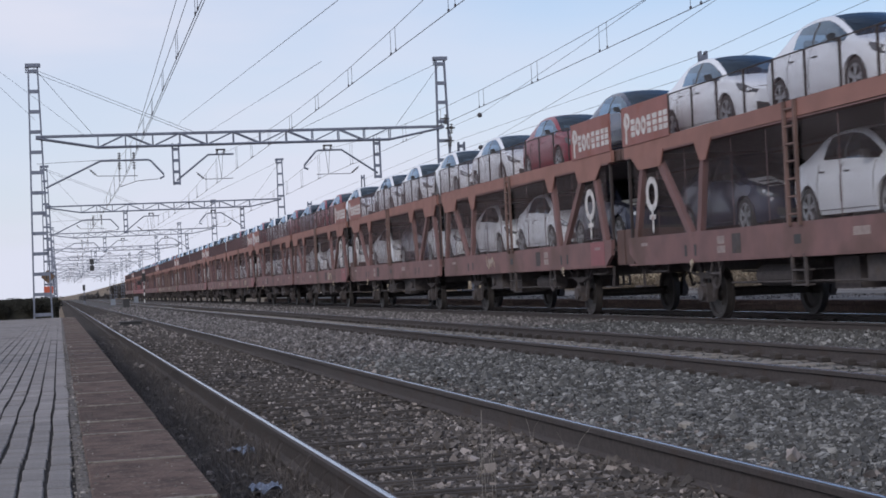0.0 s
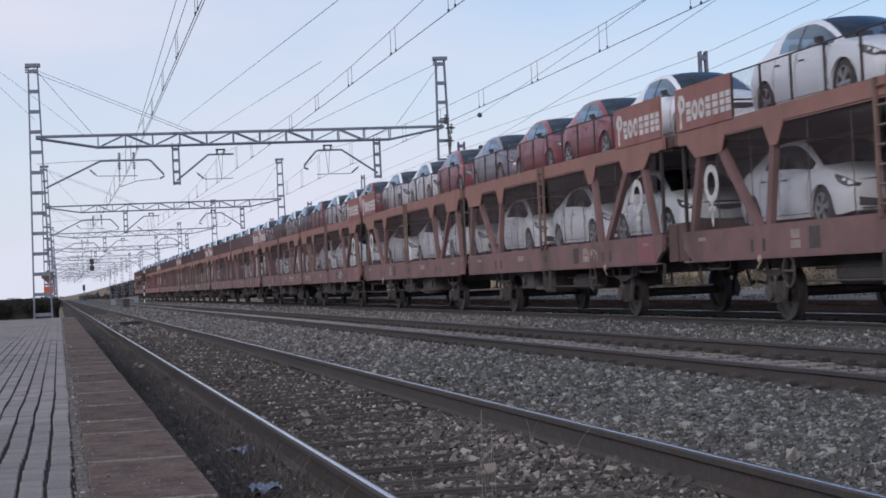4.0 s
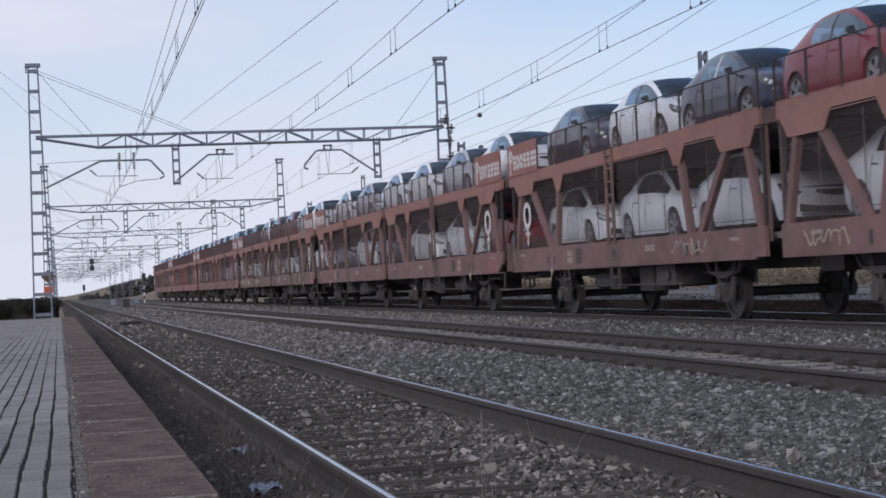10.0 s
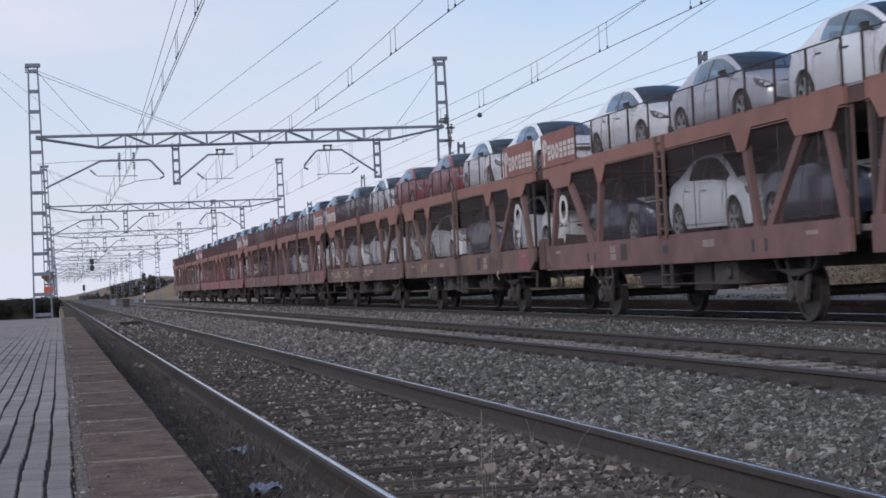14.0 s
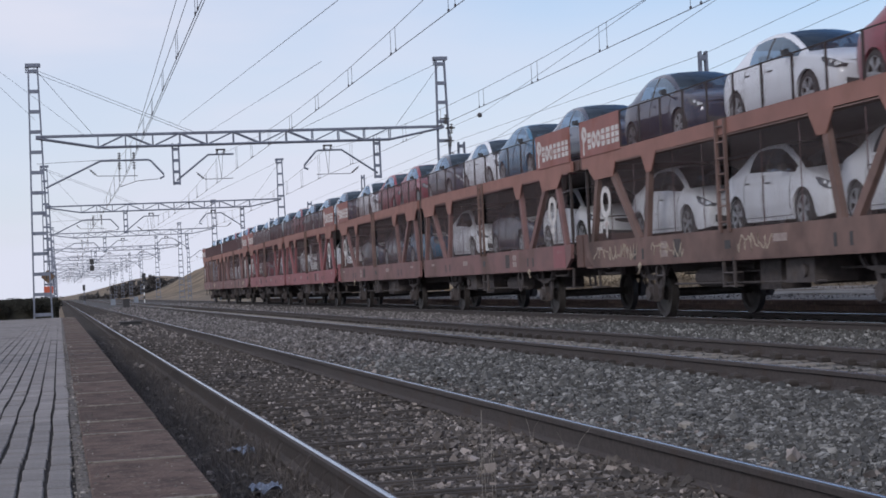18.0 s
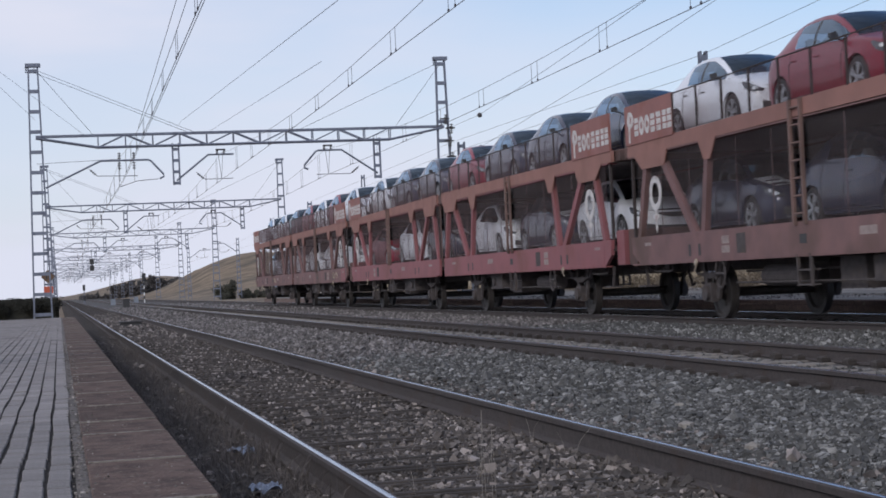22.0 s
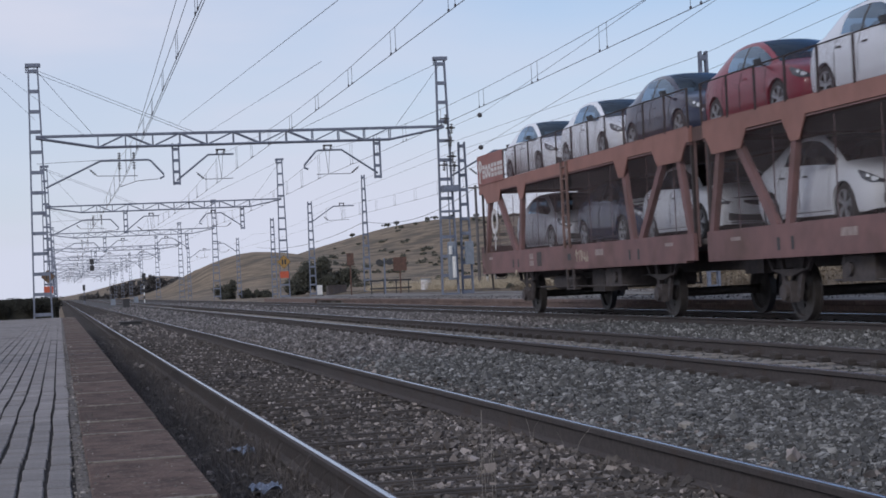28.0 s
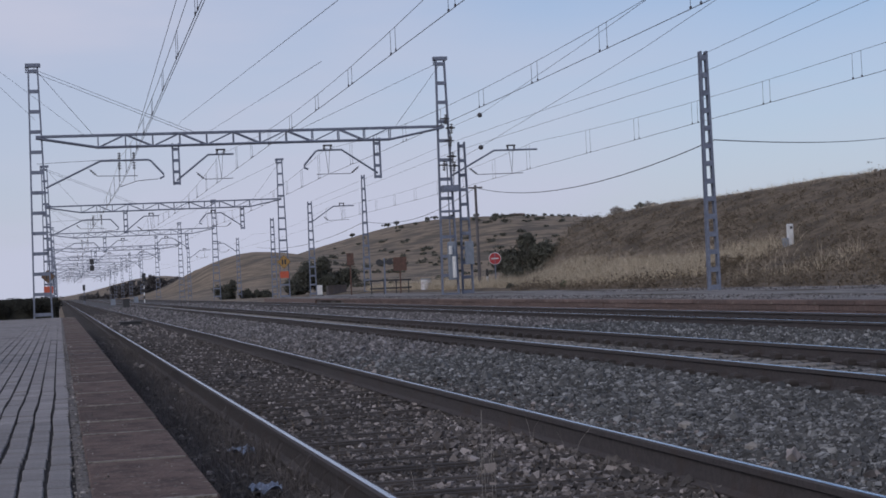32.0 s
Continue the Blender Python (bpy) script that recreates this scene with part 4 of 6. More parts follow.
# along the car: width, lower edge, belt, centre line, roof half width, crown, forward bow of the top
SHAPE = {
    "w": ((-2.03, 0.72), (-1.95, 0.79), (-1.8, 0.845), (-1.5, 0.875), (-1.0, 0.888), (1.3, 0.888), (1.7, 0.855), (1.93, 0.79), (1.98, 0.70)),
    "low": ((-2.03, 0.225), (-1.8, 0.185), (1.75, 0.20), (1.98, 0.30)),
    "belt": ((-2.03, 0.650), (-1.93, 0.715), (-1.6, 0.815), (-1.25, 0.875), (-1.05, 0.90), (0.0, 0.935), (0.6, 0.958), (1.2, 0.995), (1.6, 1.015), (1.9, 0.965), (1.98, 0.84)),
    "top": ((-2.03, 0.715), (-1.95, 0.770), (-1.8, 0.825), (-1.5, 0.905), (-1.25, 0.955), (-1.05, 1.0), (-0.75, 1.18), (-0.45, 1.335), (-0.15, 1.44), (0.15, 1.482), (0.5, 1.488), (0.85, 1.462), (1.1, 1.42), (1.29, 1.365), (1.45, 1.285), (1.64, 1.165), (1.8, 1.065), (1.92, 0.995), (1.98, 0.90)),
    "roof": ((-2.03, 0.60), (-1.8, 0.72), (-1.5, 0.76), (-1.25, 0.765), (-1.05, 0.745), (-0.6, 0.675), (-0.15, 0.605), (0.4, 0.59), (1.0, 0.585), (1.6, 0.575), (1.9, 0.69), (1.98, 0.63)),
    "crown": ((-2.03, 0.03), (-1.5, 0.045), (-1.05, 0.05), (-0.15, 0.05), (0.6, 0.055), (1.6, 0.045), (1.98, 0.03)),
    "bow": ((-2.03, 0.10), (-1.6, 0.12), (-1.05, 0.17), (-0.15, 0.10), (0.2, 0.0), (1.3, 0.0), (1.6, -0.06), (1.98, -0.10)),
}
SIDE_F = ((0.0, 0.945), (0.14, 0.985), (0.36, 1.0), (0.56, 0.996), (0.745, 0.990), (0.80, 0.968), (0.93, 0.948), (1.0, 0.915))
UP_F = (0.10, 0.5, 0.88)
TOP_U = (1.0, 0.92, 0.62, 0.3, 0.0)
STATIONS = sorted({-2.03, -1.98, -1.9, -1.8, -1.5, -1.05, -0.93, -0.75, -0.45, -0.15, 0.06, 0.13, 0.21, 0.5, 0.75, 0.84, 1.6, 1.78, 1.86, 1.92, 1.95, 1.98}
                  | {round(s * AXLE_Y + k * d, 3) for s in (-1, 1) for k in (-1, 1) for d in (0.0, 0.13, 0.24, 0.315, 0.35, 0.37)})


def along(key, y):
    pts = SHAPE[key]
    return float(np.interp(y, [p[0] for p in pts], [p[1] for p in pts]))


def car_section(y, cut=True):
    """Half outline of the car at y, from its lower edge up the side, the window band and across the top to the middle."""
    w, low, belt, top, roof, crown, bow = (along(k, y) for k in ("w", "low", "belt", "top", "roof", "crown", "bow"))
    ring = [(w * fx, y, low + (belt - low) * f) for f, fx in SIDE_F]
    xb, zr = 0.915 * w, top - crown
    for f in UP_F:
        ring.append((xb + (roof - xb) * f + 0.035 * math.sin(math.pi * f) * min(1.0, max(0.0, (zr - belt) / 0.4)), y, belt + (zr - belt) * f))
    ring += [(roof * u, y - bow * (1 - u * u), zr + crown * (1 - u ** 2.6)) for u in TOP_U]
    if cut:
        for yc in (-AXLE_Y, AXLE_Y):
            d = abs(y - yc)
            if d < ARCH:
                za = 0.316 + math.sqrt(ARCH * ARCH - d * d)
                ring = [(x, yy, max(z, za)) for x, yy, z in ring]
    return ring


def car_point(y, j):
    """A point of the skin at y, between the outline's points by the fraction j."""
    ring = car_section(y, False)
    i = min(int(j), len(ring) - 2)
    return Vector(ring[i]).lerp(Vector(ring[i + 1]), j - i)


def car_meshes(long, tall):
    """Meshes of a hatchback, front towards -y; long and tall scale its length and height."""
    def S(p, s=1):
        return (s * p[0], p[1] * long, p[2] * tall)

    rings = [car_section(y) for y in STATIONS]
    n, ns = len(rings[0]), len(SIDE_F)
    m = {k: Build() for k in ("body", "windscreen", "rear_window", "cabin", "grille", "lower_grille", "paper")}
    for s in (-1, 1):
        for k in ("front_window", "back_window", "door_pillar", "headlamp", "mirror", "door_seam"):
            m[k, s] = Build()
        base = Build()
        base.v = [S(p, s) for r in rings for p in r]

        def pick(target, fs):
            used = sorted({i for f in fs for i in f})
            at = {v: k for k, v in enumerate(used)}
            target.add([base.v[i] for i in used], [tuple(at[i] for i in f) for f in fs])

        faces = collections.defaultdict(list)
        for k in range(len(STATIONS) - 1):
            ya, yb = STATIONS[k], STATIONS[k + 1]
            for j in range(n - 1):
                q = (k * n + j, k * n + j + 1, (k + 1) * n + j + 1, (k + 1) * n + j)
                kind = "body"
                if ns <= j < ns + 2:
                    if -0.931 <= ya and yb <= 0.131:
                        kind = "front_window"
                    elif 0.129 <= ya and yb <= 0.211:
                        kind = "door_pillar"
                    elif 0.209 <= ya and yb <= 0.841:
                        kind = "back_window"
                if j > ns + 3 and -1.051 <= ya and yb <= -0.149:
                    kind = "windscreen"
                if j > ns + 3 and 1.289 <= ya and yb <= 1.781:
                    kind = "rear_window"
                faces[kind].append(q)
        for kind, fs in faces.items():
            pick(m[kind] if kind in m else m[kind, s], fs)
        # nose and tail, bowed between the sides
        for k, push in ((0, -0.10), (len(STATIONS) - 1, 0.06)):
            r = rings[k]
            cols = (1.0, 0.72, 0.38, 0.0)
            grid = []
            for j in range(ns + len(UP_F) + 1):
                x, y, z = r[j]
                grid.append([S((x * c, y + push * (1 - c * c) * (0.75 + 0.25 * math.sin(math.pi * j / (ns + 3))), z), s) for c in cols])
            m["body"].add([p for g in grid for p in g], [(j * 4 + c, j * 4 + c + 1, j * 4 + c + 5, j * 4 + c + 4) for j in range(len(grid) - 1) for c in range(3)])
        # lamp wrapped round the front corner, with two bright lenses
        lamp = ((-2.03, 5.3, 7.3), (-1.97, 4.6, 7.4), (-1.88, 4.7, 7.3), (-1.78, 5.2, 7.1), (-1.66, 6.2, 6.9))
        vs = []
        for y, j0, j1 in lamp:
            for c in range(4):
                p = car_point(y, j0 + (j1 - j0) * c / 3)
                vs.append(S((p.x + 0.008, p.y - 0.010, p.z + 0.003), s))
        m["headlamp", s].add(vs, [(r * 4 + c, r * 4 + c + 1, r * 4 + c + 5, r * 4 + c + 4) for r in range(4) for c in range(3)])
        ends = [S((0.72 * u, -2.035 - 0.095 * (1 - u * u), z), s) for u, z in ((1.0, 0.60), (0.86, 0.575), (0.80, 0.63), (1.0, 0.655))]
        m["headlamp", s].add(ends, [(0, 1, 2, 3)])
        m["headlamp", s].second()
        for y, j, r in ((-1.985, 5.9, 0.038), (-1.90, 6.0, 0.030), (-2.022, 6.3, 0.02)):
            p = car_point(y, j)
            q = Vector(S((p.x + 0.016, p.y - 0.016, p.z + 0.002), s))
            m["headlamp", s].rod(q, q + Vector((s * 0.010, -0.012, 0.002)), r, 8)
        # mirror
        z0 = along("belt", -0.78)
        pts = [(0.80, -0.76, z0 + 0.02), (0.90, -0.80, z0 + 0.035), (0.985, -0.77, z0 + 0.05), (0.99, -0.74, z0 + 0.13), (0.90, -0.76, z0 + 0.15), (0.86, -0.74, z0 + 0.05)]
        fr = [S((x, y - 0.035, z), s) for x, y, z in pts]
        bk = [S((x, y + 0.06, z), s) for x, y, z in pts]
        m["mirror", s].add(fr + bk, [tuple(range(6)), tuple(range(6, 12))] + [(i, (i + 1) % 6, 6 + (i + 1) % 6, 6 + i) for i in range(6)])
        # door gaps and handles
        js = (0.6, 1.5, 2.5, 3.5, 4.0, 5.0, 6.0, 6.95)
        run = [(-0.86, j) for j in js[::-1]] + [(0.17, j) for j in js] + [(0.175, j) for j in js[::-1]] + [(0.92, j) for j in js]
        m["door_seam", s].tube([S((p.x + 0.001, p.y, p.z), s) for p in (car_point(y, j) for y, j in run)], 0.006, 4)
        for i, y in enumerate((-0.02, 0.80)):
            p, q = car_point(y - 0.085, 5.2), car_point(y + 0.085, 5.2)
            m["door_handle", s, i] = Build().bar(S((p.x + 0.012, p.y, p.z), s), S((q.x + 0.012, q.y, q.z), s), 0.014, 0.022)
        for i, yc in enumerate((-AXLE_Y, AXLE_Y)):
            nn = 14
            R = ARCH + 0.008
            ring = [(yc * long + R * long * math.cos(math.pi * a / (nn - 1)), (0.316 + R * math.sin(math.pi * a / (nn - 1))) * tall) for a in range(nn)]
            m["wheel_housing", s, i] = Build().plate(ring + [(ring[-1][0], 0.2), (ring[0][0], 0.2)], s * 0.50, s * 0.80)
    # floor, roof lining, seats and dashboard
    c = m["cabin"]
    ys = (-0.3, -0.1, 0.3, 0.7, 1.0, 1.25)
    lin = [S((u * 0.95 * along("roof", y), y, along("top", y) - 0.055)) for y in ys for u in (-1, 0, 1)]
    c.add(lin, [(k * 3 + i, k * 3 + i + 1, k * 3 + i + 4, k * 3 + i + 3) for k in range(5) for i in range(2)])
    c.box(-0.70, 0.70, -1.2 * long, 1.7 * long, 0.40 * tall, 0.46 * tall)
    for x in (-0.36, 0.36):
        c.cbox(x - 0.24, x + 0.24, 0.12 * long, 0.30 * long, 0.50 * tall, 1.12 * tall, 0.05)
        c.cbox(x - 0.12, x + 0.12, 0.19 * long, 0.29 * long, 1.12 * tall, 1.29 * tall, 0.03)
        c.cbox(x - 0.11, x + 0.11, 1.08 * long, 1.17 * long, 1.08 * tall, 1.22 * tall, 0.03)
    c.cbox(-0.64, 0.64, 1.0 * long, 1.18 * long, 0.5 * tall, 1.08 * tall, 0.05)
    c.cbox(-0.72, 0.72, -1.02 * long, -0.62 * long, 0.75 * tall, 0.955 * tall, 0.03)
    for s in (-1, 1):
        c.box(min(s * 0.72, s * 0.76), max(s * 0.72, s * 0.76), -0.9 * long, 1.5 * long, 0.4 * tall, 0.92 * tall)

    def nose(x, z, out):
        return S((x, -2.035 - 0.098 * (1 - (x / 0.72) ** 2) - out, z))

    def band(target, xs, lo, hi, out):
        vs = [nose(x, z, out) for x in xs for z in (lo(x), hi(x))]
        k = len(xs)
        back = [(p[0], p[1] + 0.03, p[2]) for p in vs]
        target.add(vs + back, [(2 * i, 2 * i + 1, 2 * i + 3, 2 * i + 2) for i in range(k - 1)] + [(2 * i, 2 * i + 2, 2 * k + 2 * i + 2, 2 * k + 2 * i) for i in range(k - 1)]
                   + [(2 * i + 1, 2 * i + 3, 2 * k + 2 * i + 3, 2 * k + 2 * i + 1) for i in range(k - 1)])

    band(m["grille"], np.linspace(-0.36, 0.36, 7), lambda x: 0.545 + 0.06 * (abs(x) / 0.36) ** 2, lambda x: 0.645, 0.010)
    band(m["lower_grille"], np.linspace(-0.63, 0.63, 9), lambda x: 0.275 + 0.02 * (abs(x) / 0.6) ** 2, lambda x: 0.385 + 0.045 * (abs(x) / 0.63) ** 3, 0.010)
    m["lower_grille"].second()
    band(m["lower_grille"], np.linspace(-0.60, 0.60, 9), lambda x: 0.245, lambda x: 0.272, 0.016)
    hood = [S(car_point(y, j) + Vector((0, 0, 0.006)), sd) for y in (-1.86, -1.6, -1.35, -1.12) for sd, j in ((1, 11.4), (1, 13.2), (-1, 13.2), (-1, 11.4))]
    m["hood_film"] = Build().add(hood, [(r * 4 + c, r * 4 + c + 1, r * 4 + c + 5, r * 4 + c + 4) for r in range(3) for c in range(3)])
    m["paper"].add([S(p) for p in ((0.05, -0.86, 1.03), (0.42, -0.82, 1.03), (0.38, -0.66, 1.13), (0.08, -0.70, 1.13))], [(0, 1, 2, 3)])
    return m


def make_car(kind, colour, long, tall, words, film=""):
    src = car_meshes(long, tall)
    c = thing("car", "%s %s riding on the car carrier" % (words, kind), "car", "cars on the train")
    p = CAR_PAINT[colour]
    part("body", src["body"], p, c, smooth=48)
    part("cabin", src["cabin"], CABIN, c, "dark seats, lining and dashboard")
    part("windscreen", src["windscreen"], SCREEN, c, smooth=60)
    part("rear_window", src["rear_window"], SCREEN, c, smooth=60)
    for s in (-1, 1):
        for j in (0, 1):
            part("window", src[("front_window", "back_window")[j], s], GLASS, c, smooth=60)
            part("door_handle", src["door_handle", s, j], BLACK if colour == "white" else p, c)
            part("wheel_housing", src["wheel_housing", s, j], BLACK, c, "dark wheel housing")
            t = part("tyre", TYRE_MESH, None, c)
            t.location = (s * 0.765, (-AXLE_Y, AXLE_Y)[j] * long, 0.316)
            t.rotation_euler.z = 0 if s < 0 else math.pi
            t.rotation_euler.x = random.uniform(0, 1)
            part("rim", RIM_MESH, None, t, "light alloy rim")
        if film == "pillar":
            part("door_pillar", src["door_pillar", s], FILM_WHITE, c, "white film on the door pillar")
        else:
            part("door_pillar", src["door_pillar", s], BLACK, c)
        part("headlamp", src["headlamp", s], (LAMP, LENS), c, "dark glossy headlamp with bright lenses", smooth=50)
        part("mirror", src["mirror", s], BLACK, c, smooth=50)
        part("door_seam", src["door_seam", s], BLACK, c)
    part("grille", src["grille"], BLACK, c)
    part("lower_grille", src["lower_grille"], (BLACK, LENS), c, "black intake over a bright strip")
    if film == "bonnet":
        part("hood_film", src["hood_film"], FILM_WHITE, c, "white protective film over the bonnet")
    part("paper", src["paper"], FILM_WHITE, c, "white sheet behind the windscreen")
    return c


CAR_KINDS = {
    "W": ("hatchback", "white", 1.0, 1.0, "glossy white five-door"),
    "V": ("people carrier", "white", 1.02, 1.06, "tall white"),
    "S": ("hatchback", "pewter", 1.0, 1.0, "dark silver five-door"),
    "P": ("hatchback", "silver", 1.0, 1.0, "pale silver five-door"),
    "L": ("saloon", "silver", 1.08, 0.99, "long silver"),
    "M": ("saloon", "white", 1.08, 1.0, "long white"),
    "G": ("hatchback", "grey", 1.0, 1.0, "dark grey five-door"),
    "U": ("off-roader", "grey", 1.04, 1.09, "tall dark grey"),
    "B": ("hatchback", "blue", 1.0, 1.0, "dark blue five-door"),
    "T": ("hatchback", "teal", 1.0, 1.0, "bright blue five-door"),
    "R": ("hatchback", "red", 1.0, 1.0, "red five-door"),
    "Q": ("saloon", "red", 1.03, 0.99, "large red"),
}
for code in "GBTU":               # dark cars that travel with a film over the bonnet
    CAR_KINDS[code.lower()] = (*CAR_KINDS[code], "bonnet")
CAR_KINDS["F"] = (*CAR_KINDS["G"], "pillar")
PROTO = {}


def car_copy(code):
    if code not in PROTO:
        PROTO[code] = make_car(*CAR_KINDS[code])
        return PROTO[code]
    return copy_thing(PROTO[code], Matrix())


# ---------------- the wagons ----------------
HALF = 1.45
UNIT = 14.8


def panel_marks(parent, sx, y_first):
    """Plain white shapes in place of the lettering of a panel: stacked bars and rings, the first one taller."""
    x0, x1 = sx * (HALF + 0.021), sx * (HALF + 0.027)

    def flat(b, pts):
        return b.plate([(y_first - u, z) for u, z in pts], x0, x1)

    def ring(b, u, z, ru, rz, k):
        n = 14
        outer = [(y_first - u - ru * math.cos(2 * math.pi * i / n), z + rz * math.sin(2 * math.pi * i / n)) for i in range(n)]
        inner = [(y_first - u - k * ru * math.cos(2 * math.pi * i / n), z + k * rz * math.sin(2 * math.pi * i / n)) for i in range(n)]
        vs = [(x, *p) for x in (x0, x1) for p in outer + inner]
        fs = []
        for i in range(n):
            j = (i + 1) % n
            fs += [(i, j, n + j, n + i), (2 * n + i, 2 * n + j, 3 * n + j, 3 * n + i), (i, j, 2 * n + j, 2 * n + i), (n + i, n + j, 3 * n + j, 3 * n + i)]
        return b.add(vs, fs)

    marks = [ring(flat(Build(), [(0.09, 3.30), (0.17, 3.30), (0.17, 3.88), (0.09, 3.88)]), 0.19, 3.72, 0.17, 0.16, 0.45)]
    marks += [ring(Build(), u, 3.57, 0.13, 0.175, 0.42) for u in (0.80, 1.10)]
    for u, wide in ((0.42, 0.2), (1.30, 0.2), (1.60, 0.22), (1.92, 0.18), (2.16, 0.2)):
        b = Build()
        for z in (3.40, 3.52, 3.64):
            flat(b, [(u, z), (u + wide, z), (u + wide, z + 0.095), (u, z + 0.095)])
        marks.append(b)
    for b in marks:
        part("painted_mark", b, WHITE, parent)


def wheelset_mesh():
    b = Build()
    for s in (-1, 1):
        x = s * GAUGE / 2
        b.lathe([(0.08, x - s * 0.10), (0.10, x - s * 0.06), (0.33, x - s * 0.01), (0.37, x - s * 0.055), (0.475, x - s * 0.06), (0.475, x - s * 0.035), (0.452, x - s * 0.028), (0.447, x + s * 0.075), (0.385, x + s * 0.075), (0.36, x + s * 0.04),
                 (0.15, x + s * 0.03), (0.10, x + s * 0.09), (0.085, x + s * 0.22), (0.001, x + s * 0.225)], 28)
        for i in range(3):
            a = 2 * math.pi * i / 3
            b.rod((x + s * 0.03, 0.22 * math.cos(a), 0.22 * math.sin(a)), (x + s * 0.048, 0.22 * math.cos(a), 0.22 * math.sin(a)), 0.035, 8)
    b.rod((-0.75, 0, 0), (0.75, 0, 0), 0.085, 12)
    return b.mesh("wheelset", WHEEL, 35)


WHEELSET = wheelset_mesh()
AXLES = (3.1, 12.3)


def make_wagon(steel, words):
    w = thing("car_carrier_wagon", "double-deck two-part car carrier wagon in %s" % words, "railway wagon", "wagons of the train")
    sets = []
    for e in (1, -1):
        def Y(d):
            return e * (15.115 - d)

        def lo_hi(a, c):
            return min(Y(a), Y(c)), max(Y(a), Y(c))

        y0, y1 = lo_hi(0.0, UNIT)
        lead = -0.22 if e < 0 else 0.0        # the leading end of the upper deck reaches further out
        part("lower_deck", Build().box(-1.38, 1.38, y0 + 0.1, y1 - 0.1, 1.30, 1.395), DECK, w)
        part("upper_deck", Build().box(-1.38, 1.38, y0, y1, 3.12, 3.187), DECK, w)
        for sx in (-1, 1):
            xo, xi = sx * HALF, sx * (HALF - 0.07)
            # side sill, tapered under the panel end
            part("side_sill", Build().plate([(Y(0), 1.52), (Y(UNIT), 1.49), (Y(UNIT), 1.02), (Y(0.42), 1.01), (Y(0.05), 1.22)], xi, xo), steel, w)
            part("sill_flange", Build().box(min(sx * 1.3, xo - sx * 0.004), max(sx * 1.3, xo - sx * 0.004), y0 + 0.4, y1, 0.985, 1.018), steel, w)
            part("upper_sill", Build().plate([(Y(lead), 3.27), (Y(UNIT), 3.34), (Y(UNIT), 3.06), (Y(lead), 3.04)], xi, xo), FASCIA, w, "faded orange-red upper side beam")
            part("upper_flange", Build().box(min(sx * 1.25, xo - sx * 0.004), max(sx * 1.25, xo - sx * 0.004), y0, y1, 3.015, 3.038), steel, w)
            # struts with gusset plates
            def strut(d0, z0, d1, z1, width=0.17):
                part("strut", Build().bar((xo - sx * 0.056, Y(d0), z0 - 0.05 if z0 < 2 else z0), (xo - sx * 0.056, Y(d1), z1), 0.10, width, (0, 1, 0)), steel, w)

            strut(0.42, 1.50, 0.95, 2.90)
            strut(3.25, 1.50, 1.75, 2.90)
            strut(3.62, 1.50, 3.98, 3.0)
            strut(11.62, 1.50, 11.18, 3.0)
            strut(12.05, 1.50, 13.45, 2.90)
            strut(14.62, 1.50, 14.15, 2.90)
            for poly in ([(0.35, 3.06), (2.15, 3.06), (1.95, 2.76), (0.80, 2.76)], [(3.62, 3.06), (4.42, 3.06), (4.14, 2.70), (3.86, 2.70)],
                         [(10.78, 3.06), (11.62, 3.06), (11.34, 2.70), (11.04, 2.70)], [(12.95, 3.06), (14.65, 3.06), (14.4, 2.76), (13.2, 2.76)]):
                part("gusset", Build().plate([(Y(d), z) for d, z in poly], xo - sx * 0.012, xo + sx * 0.012), FASCIA, w)
            # ladder to the upper deck and footsteps under the sill
            lad = Build()
            for dd in (7.35, 7.72):
                lad.bar((xo + sx * 0.03, Y(dd), 1.45), (xo + sx * 0.03, Y(dd), 3.3), 0.05, 0.06, (0, 1, 0))
            for i in range(7):
                lad.rod((xo + sx * 0.03, Y(7.35), 1.62 + i * 0.26), (xo + sx * 0.03, Y(7.72), 1.62 + i * 0.26), 0.018, 6)
            part("ladder", lad, WAGON_DULL, w)
            stp = Build()
            for dd in (7.3, 7.75):
                stp.bar((xo - sx * 0.02, Y(dd), 0.55), (xo - sx * 0.02, Y(dd), 1.03), 0.05, 0.03, (0, 1, 0))
            for i in range(2):
                stp.box(min(xo, xo - sx * 0.16), max(xo, xo - sx * 0.16), min(Y(7.3), Y(7.75)), max(Y(7.3), Y(7.75)), 0.56 + i * 0.22, 0.585 + i * 0.22)
            part("footstep", stp, GEAR, w)
            # end panel with its marks and the round emblem
            a, c = lo_hi(lead, 2.5 + lead)
            pan = part("end_panel", Build().box(min(xo - sx * 0.02, xo + sx * 0.02), max(xo - sx * 0.02, xo + sx * 0.02), a, c, 3.26, 4.0), PANEL, w, "orange-red panel with a row of white shapes")
            if sx < 0:
                panel_marks(pan, sx, max(Y(lead + 0.12), Y(lead + 2.40)))
            em = Build()
            nn = 26
            ring = [(xe, Y(1.45 + lead) + k * r * math.cos(2 * math.pi * i / nn), 2.28 + kz * r * math.sin(2 * math.pi * i / nn))
                    for xe in (xo, xo + sx * 0.012) for r, k, kz in ((0.36, 0.86, 0.88), (0.23, 0.80, 0.86)) for i in range(nn)]
            rf = []
            for i in range(nn):
                j = (i + 1) % nn
                rf += [(i, j, nn + j, nn + i), (2 * nn + i, 2 * nn + j, 3 * nn + j, 3 * nn + i), (i, j, 2 * nn + j, 2 * nn + i), (nn + i, nn + j, 3 * nn + j, 3 * nn + i)]
            em.add(ring, rf)
